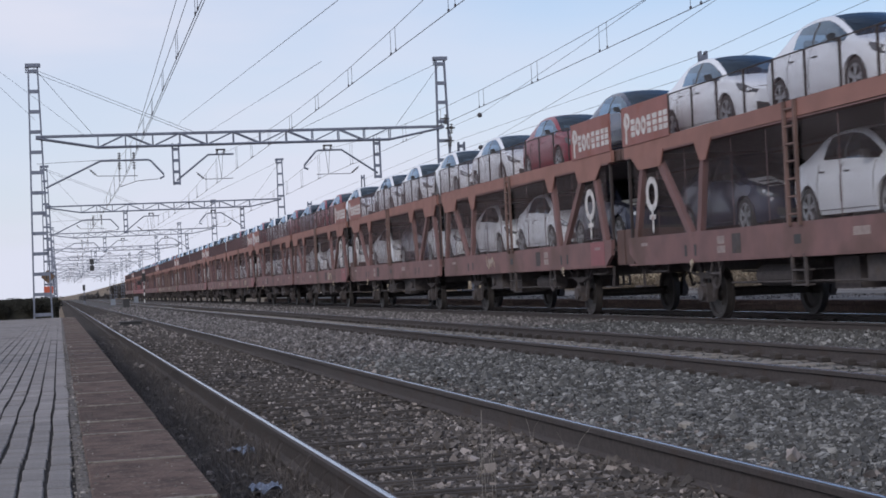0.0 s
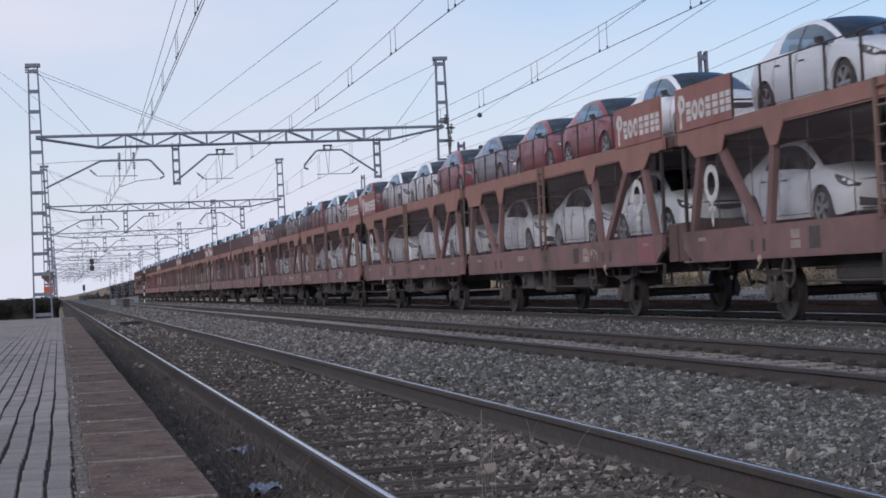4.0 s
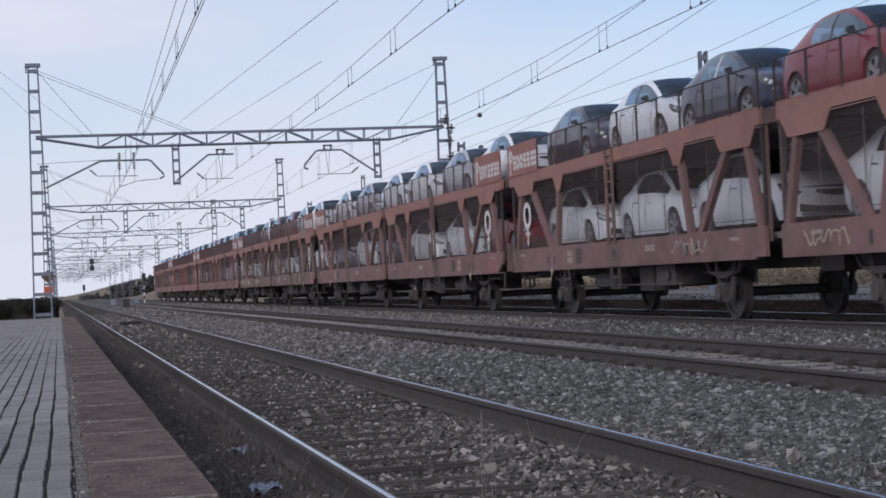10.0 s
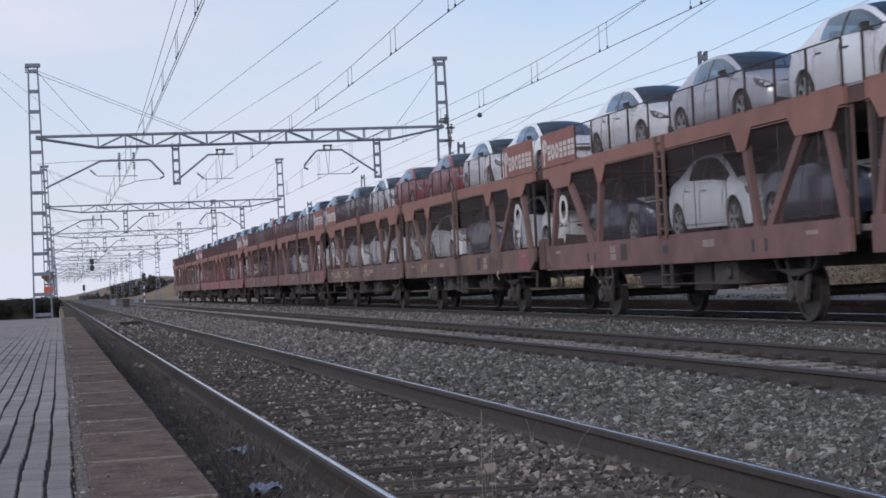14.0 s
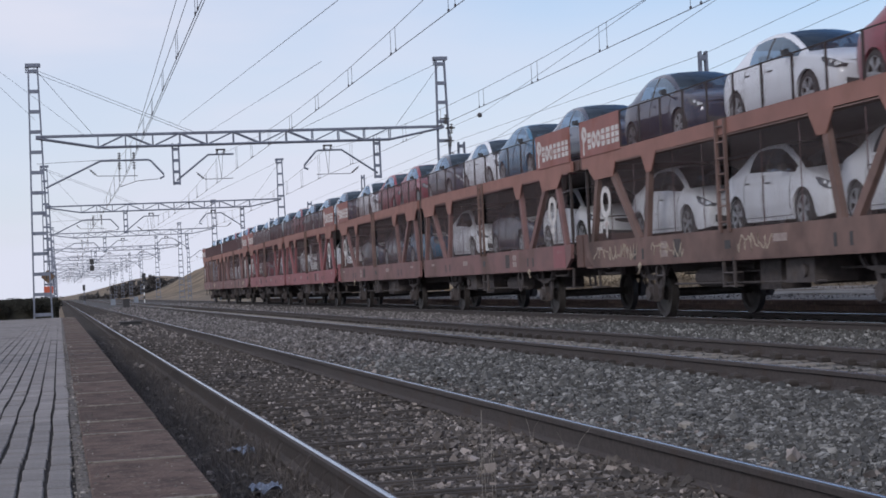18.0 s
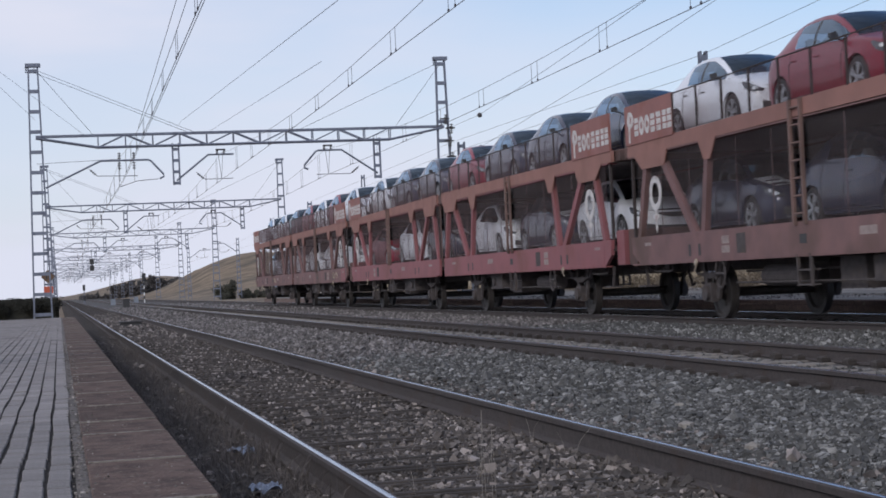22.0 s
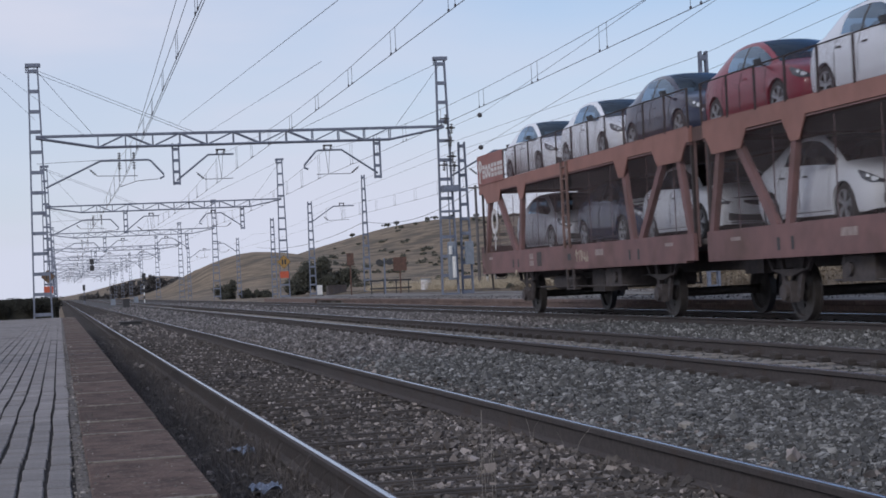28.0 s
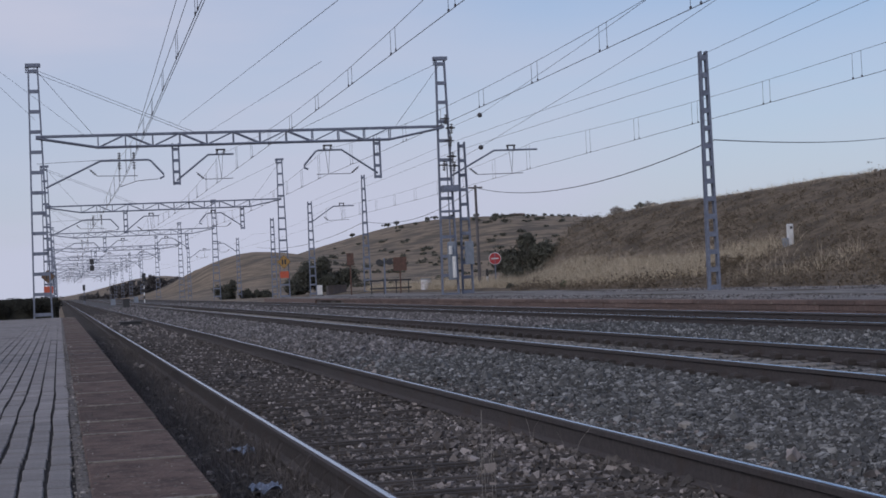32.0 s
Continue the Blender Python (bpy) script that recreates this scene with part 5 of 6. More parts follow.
            em.plate([(Y(d + lead), z) for d, z in ((1.41, 1.98), (1.49, 1.98), (1.49, 1.90), (1.60, 1.90), (1.60, 1.82), (1.49, 1.82), (1.49, 1.64), (1.45, 1.56), (1.41, 1.64), (1.41, 1.82), (1.30, 1.82), (1.30, 1.90), (1.41, 1.90))], xo, xo + sx * 0.012)
            part("emblem", em, WHITE, w, "white ring with a stem")
            # railing of the upper deck
            for dd in np.arange(2.5, UNIT + 0.05, 1.118):
                part("railing_post", Build().box(xo - 0.014, xo + 0.014, Y(dd) - 0.020, Y(dd) + 0.020, 3.3, 3.985), POST, w)
            a, c = lo_hi(2.5, UNIT)
            part("handrail", Build().box(xo - 0.012, xo + 0.012, a, c, 3.972, 3.990), POST, w)
            rn = Build()
            for yy in np.arange(a + 0.03, c, 0.05):
                rn.add([(xo - 0.0025, yy, 3.30), (xo + 0.0025, yy, 3.30), (xo + 0.0025, yy, 3.97), (xo - 0.0025, yy, 3.97)], [(0, 1, 2, 3)])
            part("railing_net", rn, WIRE_NET, w, "fine brown upright netting")
            for da, dc in ((0.35, 3.85), (3.9, 7.33), (7.74, 11.2), (11.25, 14.7)) if sx < 0 else ():
                a, c = lo_hi(da, dc)
                part("side_net", Build().box(xo - sx * 0.055, xo - sx * 0.05, a, c, 1.50, 2.97), NET, w, "steel netting panel")
                sw = Build()
                for yy in np.arange(a + 0.9, c - 0.3, 1.4):
                    sw.box(xo - sx * 0.075 - 0.006, xo - sx * 0.075 + 0.006, yy - 0.006, yy + 0.006, 1.50, 2.97)
                xw = xo - sx * 0.075
                for yy in np.arange(a + 0.03, c, 0.05):
                    sw.add([(xw - 0.0017, yy, 1.50), (xw + 0.0017, yy, 1.50), (xw + 0.0017, yy, 3.02), (xw - 0.0017, yy, 3.02)], [(0, 1, 2, 3)])
                part("wire_screen", sw, WIRE_NET, w, "fine upright brown wire screen")
            # slots and plates on the sill
            for nm, mt, rows in (("sill_opening", BLACK, ((3.0, 1.10, 1.30, 0.10), (3.45, 1.10, 1.30, 0.10), (11.45, 1.10, 1.30, 0.10), (11.95, 1.10, 1.30, 0.10), (7.55, 1.18, 1.32, 0.24))),
                                 ("data_plate", PLATE, ((4.6, 1.12, 1.24, 0.34), (4.6, 1.27, 1.40, 0.30), (9.6, 1.24, 1.36, 0.5), (0.9, 1.34, 1.40, 0.35), (13.6, 1.30, 1.36, 0.4))),
                                 ("dark_plate", GEAR, ((5.25, 1.10, 1.42, 0.36),))):
                for dd, z0, z1, wd in rows:
                    if sx > 0 and nm != "sill_opening":
                        continue
                    a, c = lo_hi(dd - wd / 2, dd + wd / 2)
                    part(nm, Build().box(min(xo, xo + sx * 0.004), max(xo, xo + sx * 0.004), a, c, z0, z1), mt, w)
            part("brake_lever", Build().tube([(xo + sx * 0.01, Y(3.3), 1.05), (xo + sx * 0.02, Y(3.3), 0.92), (xo + sx * 0.02, Y(3.22), 0.84)], 0.016, 6).rod((xo, Y(3.3), 0.98), (xo + sx * 0.04, Y(3.3), 0.98), 0.045, 8), TAG, w, "pale yellow brake lever")
            # running gear on this side
            for d in AXLES:
                gear = Build()
                xg = sx * 1.06
                gear.box(min(xg, xg + sx * 0.14), max(xg, xg + sx * 0.14), Y(d) - 0.16, Y(d) + 0.16, 0.30, 0.62)
                gear.rod((xg + sx * 0.13, Y(d), 0.45), (xg + sx * 0.2, Y(d), 0.45), 0.13, 12)
                for k in range(5):
                    gear.box(min(xg, xg + sx * 0.1), max(xg, xg + sx * 0.1), Y(d) - 0.62 + 0.11 * k, Y(d) + 0.62 - 0.11 * k, 0.70 + 0.022 * (4 - k), 0.72 + 0.022 * (4 - k))
                for t in (-1, 1):
                    gear.bar((xg + sx * 0.05, Y(d) + t * 0.62, 0.80), (xg + sx * 0.05, Y(d) + t * 0.8, 1.0), 0.06)
                    gear.bar((xg + sx * 0.02, Y(d) + t * 0.2, 0.35), (xg + sx * 0.02, Y(d) + t * 0.42, 1.02), 0.12, 0.05, (1, 0, 0))
                part("axle_box", gear, GEAR, w, "grimy axle box with leaf spring")
        # far side screens keep the lower deck dark
        part("side_screen", Build().box(1.33, 1.345, min(Y(-0.44), Y(UNIT + 0.312)), max(Y(-0.44), Y(UNIT + 0.312)), 1.24, 3.145), DECK, w, "dark perforated steel screen")
        # end posts, end flap and underframe
        a, c = lo_hi(-0.46, -0.02)
        part("end_flap", Build().cbox(-1.34, 1.34, a, c, 1.02, 1.70, 0.02), WAGON_NEW if steel is WAGON_NEW else END_BROWN, w, "raised end flap")
        part("upper_end_flap", Build().cbox(-1.34, 1.34, a, c, 3.06, 3.28, 0.02), END_BROWN, w, "dark brown raised end flap")
        if e < 0:
            a, c = lo_hi(0.46, 1.35)
            part("sill_patch", Build().box(-HALF - 0.004, -HALF, a, c, 1.03, 1.50), WAGON_NEW, w, "freshly painted red patch")
        part("end_post", Build().box(-1.40, -1.35, Y(0.06) - 0.03, Y(0.06) + 0.03, 1.3, 3.1), POST, w)
        part("end_post", Build().box(1.32, 1.40, Y(0.06) - 0.03, Y(0.06) + 0.03, 1.3, 3.1), POST, w)
        part("end_post", Build().box(-1.40, -1.35, Y(UNIT - 0.06) - 0.03, Y(UNIT - 0.06) + 0.03, 1.3, 3.1), POST, w)
        part("end_post", Build().box(1.32, 1.40, Y(UNIT - 0.06) - 0.03, Y(UNIT - 0.06) + 0.03, 1.3, 3.1), POST, w)
        for sx in (-1, 1):
            part("joint_curtain", Build().box(sx * 1.36 - 0.006, sx * 1.36 + 0.006, min(Y(UNIT), Y(UNIT + 0.11)), max(Y(UNIT), Y(UNIT + 0.11)), 1.25, 3.06), END_BROWN, w, "dark brown curtain beside the joint")
        part("centre_beam", Build().box(-0.28, 0.28, y0 - 0.05, y1 + 0.05, 0.82, 1.16), GEAR, w)
        part("brake_gear", Build().cbox(-0.55, 0.55, Y(6.0) - 0.5, Y(6.0) + 0.5, 0.55, 0.95, 0.05).rod((-0.7, Y(9.2), 0.75), (0.7, Y(9.2), 0.75), 0.2, 14)
             .rod((-1.2, Y(10.6), 0.62), (-1.2, Y(4.4), 0.62), 0.018, 6).rod((-0.8, Y(11.2), 0.8), (-0.8, Y(3.9), 0.8), 0.02, 6).cbox(-1.1, -0.6, min(Y(8.0), Y(8.8)), max(Y(8.0), Y(8.8)), 0.5, 1.0, 0.04), GEAR, w)
        part("equipment_box", Build().cbox(-1.24, -0.55, min(Y(9.3), Y(10.3)), max(Y(9.3), Y(10.3)), 0.60, 1.0, 0.04).rod((-1.26, Y(10.0), 0.78), (-1.3, Y(10.0), 0.78), 0.1, 10), GEAR, w)
        part("air_tank", Build().rod((-0.95, Y(5.2), 0.72), (-0.95, Y(6.6), 0.72), 0.17, 16), GEAR, w)
        wheel = [(-1.42, Y(4.25) + 0.2 * math.cos(2 * math.pi * i / 16), 0.78 + 0.24 * math.sin(2 * math.pi * i / 16)) for i in range(17)]
        hw = Build().tube(wheel + [wheel[8]], 0.02, 5)            # the rim, closed by one spoke
        part("hand_wheel", hw, GEAR, w, "hand brake wheel")
        for x in (-0.9, 0.9):
            part("buffer", Build().rod((x, Y(0.05), 1.0), (x, Y(-0.26), 1.05), 0.08, 12).rod((x, Y(-0.24), 1.05), (x, Y(-0.30), 1.05), 0.17, 16), GEAR, w)
        part("coupling", Build().bar((0, Y(0.1), 1.0), (0, Y(-0.45), 0.92), 0.12, 0.2).tube([(0.15, Y(0.1), 0.95), (0.15, Y(-0.15), 0.55), (0.1, Y(-0.4), 0.6)], 0.03), GEAR, w)
        part("shunter_rail", Build().tube([(-1.3, Y(0.75), 1.0), (-1.3, Y(0.77), 0.89), (-1.3, Y(0.85), 0.86), (-1.3, Y(1.65), 0.86), (-1.3, Y(1.73), 0.89), (-1.3, Y(1.75), 1.0)], 0.016), GEAR, w)
        part("shunter_step", Build().box(-1.42, -1.16, min(Y(0.22), Y(0.58)), max(Y(0.22), Y(0.58)), 0.58, 0.61).bar((-1.3, Y(0.42), 0.6), (-1.3, Y(0.36), 1.0), 0.05, 0.025, (0, 1, 0)), GEAR, w)
        for d in AXLES:
            o = part("wheelset", WHEELSET, None, w)
            o.location = (0, Y(d), 0.45)
            sets.append(o)
    part("articulation", Build().box(-0.5, 0.5, -0.4, 0.4, 0.75, 1.12), GEAR, w)
    part("bridge_plate", Build().box(-1.39, 1.39, -0.312, 0.312, 3.06, 3.30), END_BROWN, w)
    return w


def sprayed_tag(w, e, d, width, seed):
    """A sprayed squiggle on the sill, of no letters."""
    r = random.Random(seed)
    y0 = e * (15.115 - d)
    pts = []
    n = 60
    for i in range(n):
        u = i / (n - 1)
        pts.append((-HALF - 0.004, y0 - e * width * (u + 0.05 * math.sin(u * 31 + seed)), 1.26 + (0.13 * math.sin(u * 37 + seed) + 0.05 * math.sin(u * 83)) * (0.5 + 0.5 * r.random())))
    b = Build()
    for p, q in zip(pts, pts[1:]):
        b.bar(p, q, 0.024, 0.006, (1, 0, 0))
    part("sprayed_tag", b, TAG, w, "pale sprayed scribble")


SPEED = 8.527
GAP0, PERIOD = 31.1, 31.23
WAGON_STEEL = {"o": (WAGON, "faded oxide-red steel"), "n": (WAGON_NEW, "fresh red steel"), "d": (WAGON_DULL, "dull brown steel")}
# steel, cars above and cars below, from the tail end of each wagon
TRAIN = (
    ("o", "WWWW", "GWWW"),
    ("o", "MWWMRB", "WUWWWG"),
    ("o", "WWRSRRW", "WWWWWW"),
    ("o", "GWFRWWR", "WWWWWW"),
    ("o", "MLMMLM", "BVGWWR"),
    ("d", "GMQQWM", "WWWWBW"),
    ("o", "WRRGWTB", "GGTWGW"),
    ("n", "WGGRGGB", "RVGWGW"),
    ("o", "WWGRWRW", "PBWWWW"),
)
SEVEN, SIX, LOW = (2.9, 7.55, 11.7, 15.85, 20.45, 24.7, 29.0), (4.1, 9.1, 14.2, 18.8, 23.6, 28.5), (3.5, 8.55, 12.75, 18.6, 23.5, 28.3)
ABOVE = (SEVEN, (4.33, 9.2, 14.3, 19.05, 24.3, 29.0), (3.2, 7.65, 11.82, 16.33, 20.6, 24.75, 29.0), (3.7, 8.2, 12.28, 16.75, 20.9, 25.1, 29.1), SIX,
         (3.44, 8.6, 13.65, 18.93, 23.6, 28.3), SEVEN, SEVEN, (2.9, 7.55, 12.0, 16.3, 20.62, 24.8, 29.0))
MOVERS = []
WAGONS = []
proto_wagon = {}
for k, (steel, above, below) in enumerate(TRAIN):
    if steel not in proto_wagon:
        w = proto_wagon[steel] = make_wagon(*WAGON_STEEL[steel])
    else:
        w = copy_thing(proto_wagon[steel], Matrix())
    for tk, te, td, tw in ((8, 1, 8.0, 0.9), (8, -1, 2.2, 1.3), (5, 1, 0.6, 1.7), (5, 1, 2.2, 0.9), (5, 1, 3.9, 1.7), (5, 1, 8.0, 1.3), (5, -1, 11.5, 0.9), (3, -1, 4.0, 1.2), (3, 1, 10.8, 1.6), (3, -1, 12.6, 1.4), (2, -1, 3.8, 0.9), (1, -1, 9.2, 0.8)):
        if tk == k:
            sprayed_tag(w, te, td, tw, int(td * 10) + k)
    hi = GAP0 + PERIOD * k + (0, 0, 0, 0, 0, 0, 0.02, 0.22, 0.32)[k]
    MOVERS.append((w, X3, hi - PERIOD / 2, Z2))
    WAGONS.append(w)
    for deck, z, slots in ((above, 3.19, ABOVE[k]), (below, 1.40, LOW)):
        for i, code in enumerate(deck):
            c = car_copy(code.lower() if deck is below and code in "GBTU" else code)
            MOVERS.append((c, X3 + random.uniform(-0.05, 0.05), hi - slots[i] + random.uniform(-0.05, 0.05), Z2 + z))

# ---------------- vegetation ----------------
def blade_stuff(name, n, place, height, width, material, label, category="grass", lean=0.35):
    """Many thin blades, each a tapered bent strip. place(k) gives x, y, z arrays."""
    x, y, z = place(n)
    n = len(x)
    h = height * rng.lognormal(0, 0.3, n)
    a = rng.uniform(0, 6.28, n)
    dx, dy = np.cos(a), np.sin(a)
    lx, ly = rng.normal(0, lean, n) * h, rng.normal(0, lean, n) * h
    w = width * rng.uniform(0.6, 1.4, n)
    base = np.stack([x, y, z - 0.03], -1)
    side = np.stack([dx * w, dy * w, 0 * w], -1)
    mid = base + np.stack([lx * 0.35, ly * 0.35, h * 0.6], -1)
    tip = base + np.stack([lx, ly, h], -1)
    v = np.stack([base - side, base + side, mid + side * 0.7, mid - side * 0.7, tip], 1).reshape(-1, 3)
    f = (np.array([(0, 1, 2), (0, 2, 3), (3, 2, 4)])[None] + (np.arange(n) * 5)[:, None, None]).reshape(-1, 3)
    return tagged(new(name, island_mesh(name, v, f, material)), label, category, kind="stuff")


def on_ground(x, y):
    return np.array([ground_z(a, b) for a, b in zip(x, y)])


def clump(centre, size, n, leaf, flat=1.0, seed=0):
    """Leaf triangles scattered through an uneven cloud of lobes."""
    r = np.random.default_rng(seed)
    lobes = r.normal(0, 0.42, (14, 3)) * np.array(size)
    lobes[:, 2] = np.abs(lobes[:, 2]) * flat
    rad = r.uniform(0.26, 0.55, 14) * min(size)
    k = r.integers(0, 14, n)
    d = r.normal(0, 1, (n, 3))
    d /= np.linalg.norm(d, axis=1)[:, None]
    p = lobes[k] + d * (rad[k] * np.abs(r.normal(0.85, 0.26, n)))[:, None] + np.array(centre)
    t = r.normal(0, 1, (n, 3, 3)) * leaf
    return (p[:, None] + t).reshape(-1, 3), np.arange(n * 3).reshape(-1, 3)


def bush(label, x, y, size, n, leaf, material=LEAF, seed=1, base=None, name="bush", category="bush"):
    z = ground_z(x, y) if base is None else base
    t = thing(name, label, category, m=pose(x, y, z))
    v, f = clump((0, 0, size[2] * 0.12), [c * 0.58 for c in size], n, leaf, 1.0, seed)
    v[:, 2] = np.maximum(v[:, 2], -0.2)
    o = part("crown", island_mesh("crown", v, f, material), None, t)
    st = Build()
    for i in range(5):
        a = 2 * math.pi * i / 5 + seed
        st.rod((0.1 * math.cos(a), 0.1 * math.sin(a), -0.15), (size[0] * 0.35 * math.cos(a), size[1] * 0.35 * math.sin(a), size[2] * 0.6), 0.05, 6, 0.02)
    part("stems", st, BARK, t)
    return t


# hedge behind the end of the near platform
hv, hf, hb = [], [], 0
for i in range(16):
    v, f = clump((-9.6 + i * 0.6, 84 + 0.3 * math.sin(i * 2.1), 0.30 + 0.05 * math.sin(i * 1.7)), (0.62, 0.62, 0.62), 2200, 0.04, 1.0, 40 + i)
    v[:, 2] = np.clip(v[:, 2], -0.3, 1.0 + 0.03 * np.sin(v[:, 0] * 5))
    hv.append(v)
    hf.append(f + hb)
    hb += len(v)
hedge = thing("hedge", "low almost black clipped hedge beyond the platform end", "hedge")
part("foliage", island_mesh("foliage", np.concatenate(hv), np.concatenate(hf), HEDGE), None, hedge)
part("core", Build().cbox(-9.6, -0.02, 83.7, 84.3, -0.42, 0.96, 0.06), HEDGE, hedge)

# dark scrub where the cutting ends
bush("large dark green bush at the end of the cutting", 32.4, 114, (2.9, 2.8, 5.2), 38000, 0.085, seed=3, base=0.2)
bush("dark green bush beside the cutting", 33.5, 112, (2.4, 2.4, 3.6), 26000, 0.075, seed=4, base=0.3)
bush("dark green bush beside the cutting", 31.2, 113, (1.9, 1.6, 3.0), 12000, 0.075, seed=5, base=0.2)
bush("dark green bush at the cutting foot", 32.6, 109, (1.8, 1.6, 2.0), 12000, 0.065, seed=12, base=0.5)
bush("spreading dark green shrub behind the tracks", 25.6, 180, (3.4, 2.6, 3.6), 16000, 0.09, seed=6, base=0.1)
bush("spreading dark green shrub behind the tracks", 27.9, 181, (3.8, 2.8, 3.9), 18000, 0.09, seed=7, base=0.4)
bush("spreading dark green shrub behind the tracks", 30.2, 183, (3.0, 2.6, 3.0), 12000, 0.09, seed=14, base=0.6)
bush("tall dark shrub behind the tracks", 22.6, 235, (2.6, 2.2, 3.0), 8000, 0.09, seed=8)
bush("low dark shrub behind the tracks", 25.6, 237, (2.6, 2, 1.3), 7000, 0.08, seed=9)
bush("low dark shrub behind the tracks", 27.8, 238, (2.8, 2, 1.2), 7000, 0.08, seed=15)
for i in range(14):
    x = 22.5 + i * 1.35 + random.uniform(-0.4, 0.4)
    bush("dark distant wood beside the line", x, 610 + random.uniform(-14, 14), (6.0, 5, 6.2 + 0.10 * i + 0.8 * random.random()), 3600, 0.36, FAR_LEAF, seed=20 + i, base=-0.4, name="tree_clump", category="trees")
for i in range(6):
    bush("small dark distant trees beside the line", 9.5 + i * 2.4 + random.uniform(-0.8, 0.8), 640, (3.4, 4, 2.0 + random.random()), 900, 0.26, FAR_LEAF, seed=60 + i, base=-0.4, name="tree_clump", category="trees")

# scattered scrub on the hills
sv, sf, sb = [], [], 0
r2 = np.random.default_rng(11)
for i in range(700):
    y = r2.uniform(300, 560)
    x = r2.uniform(0.16, 0.42) * y
    if noise.noise(Vector((x * 0.03, y * 0.03, 4.0))) < 0.08 and i % 9:
        continue
    s = r2.uniform(0.5, 1.7)
    v, f = clump((x, y, ground_z(x, y) + 0.1 * s), (s * 0.9, s * 0.9, s * 0.45), 90, 0.2, 1.0, 100 + i)
    sv.append(v)
    sf.append(f + sb)
    sb += len(v)
tagged(new("hill_scrub", island_mesh("hill_scrub", np.concatenate(sv), np.concatenate(sf), LEAF)), "dark low scrub scattered over the dry hillside", "scrub", kind="stuff")


# crown trees on the hill tops
def tree(label, x, y, h, spread, seed):
    z = ground_z(x, y)
    t = thing("tree", label, "tree", "trees on the hill top", pose(x, y, z))
    b = Build().rod((0, 0, -0.3), (0.1, 0, h * 0.5), 0.22, 8, 0.14)
    for i in range(5):
        a = 2 * math.pi * i / 5 + seed
        b.rod((0.1, 0, h * (0.35 + 0.03 * i)), (spread * 0.6 * math.cos(a), spread * 0.6 * math.sin(a), h * 0.72), 0.09, 6, 0.03)
    part("trunk", b, BARK, t)
    v, f = clump((0, 0, h * 0.55), (spread * 0.7, spread * 0.7, h * 0.3), 1200, 0.16, 1.0, seed)
    part("crown", island_mesh("crown", v, f, LEAF), None, t)


for i, (x, y, h, s) in enumerate(((103.6, 598, 1.5, 1.5), (117.0, 598, 1.4, 1.9), (120.2, 598, 1.5, 1.7), (131.7, 598, 1.2, 1.4), (134.5, 598, 1.4, 1.6), (140.8, 598, 1.3, 1.3), (150.4, 598, 1.5, 1.4), (157.0, 598, 1.5, 1.5))):
    tree("small dark tree on the hill top", x, y, h, s, 300 + i)


# dry grass: tall at the foot of the cutting, short on the slope
def foot_band(n):
    y = rng.uniform(38, 128, n)
    x = 23.7 + 4.6 * rng.uniform(0, 1, n) ** 1.2 + 0.6 * np.sin(y * 0.23)
    keep = np.array([noise.noise(Vector((a * 0.30, b * 0.13, 6.0))) + 0.95 * step(57, 66, b) + (0.6 if 53.5 < b < 59.5 and 26.3 < a < 27.3 else 0) - 0.85 > rng.uniform(-0.5, 0.2) for a, b in zip(x, y)])
    x, y = x[keep], y[keep]
    return x, y, on_ground(x, y)


def slope_band(n):
    y = 30 + 125 * rng.uniform(0, 1, n)
    x = rng.uniform(25, 44, n)
    keep = np.array([noise.noise(Vector((a * 0.12, b * 0.06, 2.0))) > rng.uniform(-0.6, 0.4) for a, b in zip(x, y)])
    x, y = x[keep], y[keep]
    return x, y, on_ground(x, y)


blade_stuff("tall_dry_grass", 150000, foot_band, 0.56, 0.0065, DRY, "tall pale dry grass at the foot of the slope", lean=0.5)
tv, tf, tb = [], [], 0
r3 = np.random.default_rng(23)
for i in range(2150):
    y = r3.uniform(36, 135) if i < 1700 else r3.uniform(36, 84)
    x = r3.uniform(25.5, 37) if i < 1700 else r3.uniform(22.2, 25.8)
    sz = r3.uniform(0.25, 0.62)
    v, f = clump((x, y, ground_z(x, y) + 0.12), (sz, sz, sz * 0.8), 60, 0.034, 1.0, 900 + i)
    tv.append(v)
    tf.append(f + tb)
    tb += len(v)
tagged(new("slope_scrub", island_mesh("slope_scrub", np.concatenate(tv), np.concatenate(tf), SCRUB)), "low brown dried scrub tufts over the cutting slope", "scrub", kind="stuff")
blade_stuff("slope_grass", 85000, slope_band, 0.13, 0.016, STRAW, "short brown dry grass covering the cutting slope", lean=0.7)


def crest_band(n):
    y = rng.uniform(35, 135, n)
    x = rng.uniform(38, 46, n)
    return x, y, on_ground(x, y) + 0.1


blade_stuff("crest_grass", 16000, crest_band, 0.24, 0.008, DRY, "thin pale grass along the top of the cutting", lean=0.5)

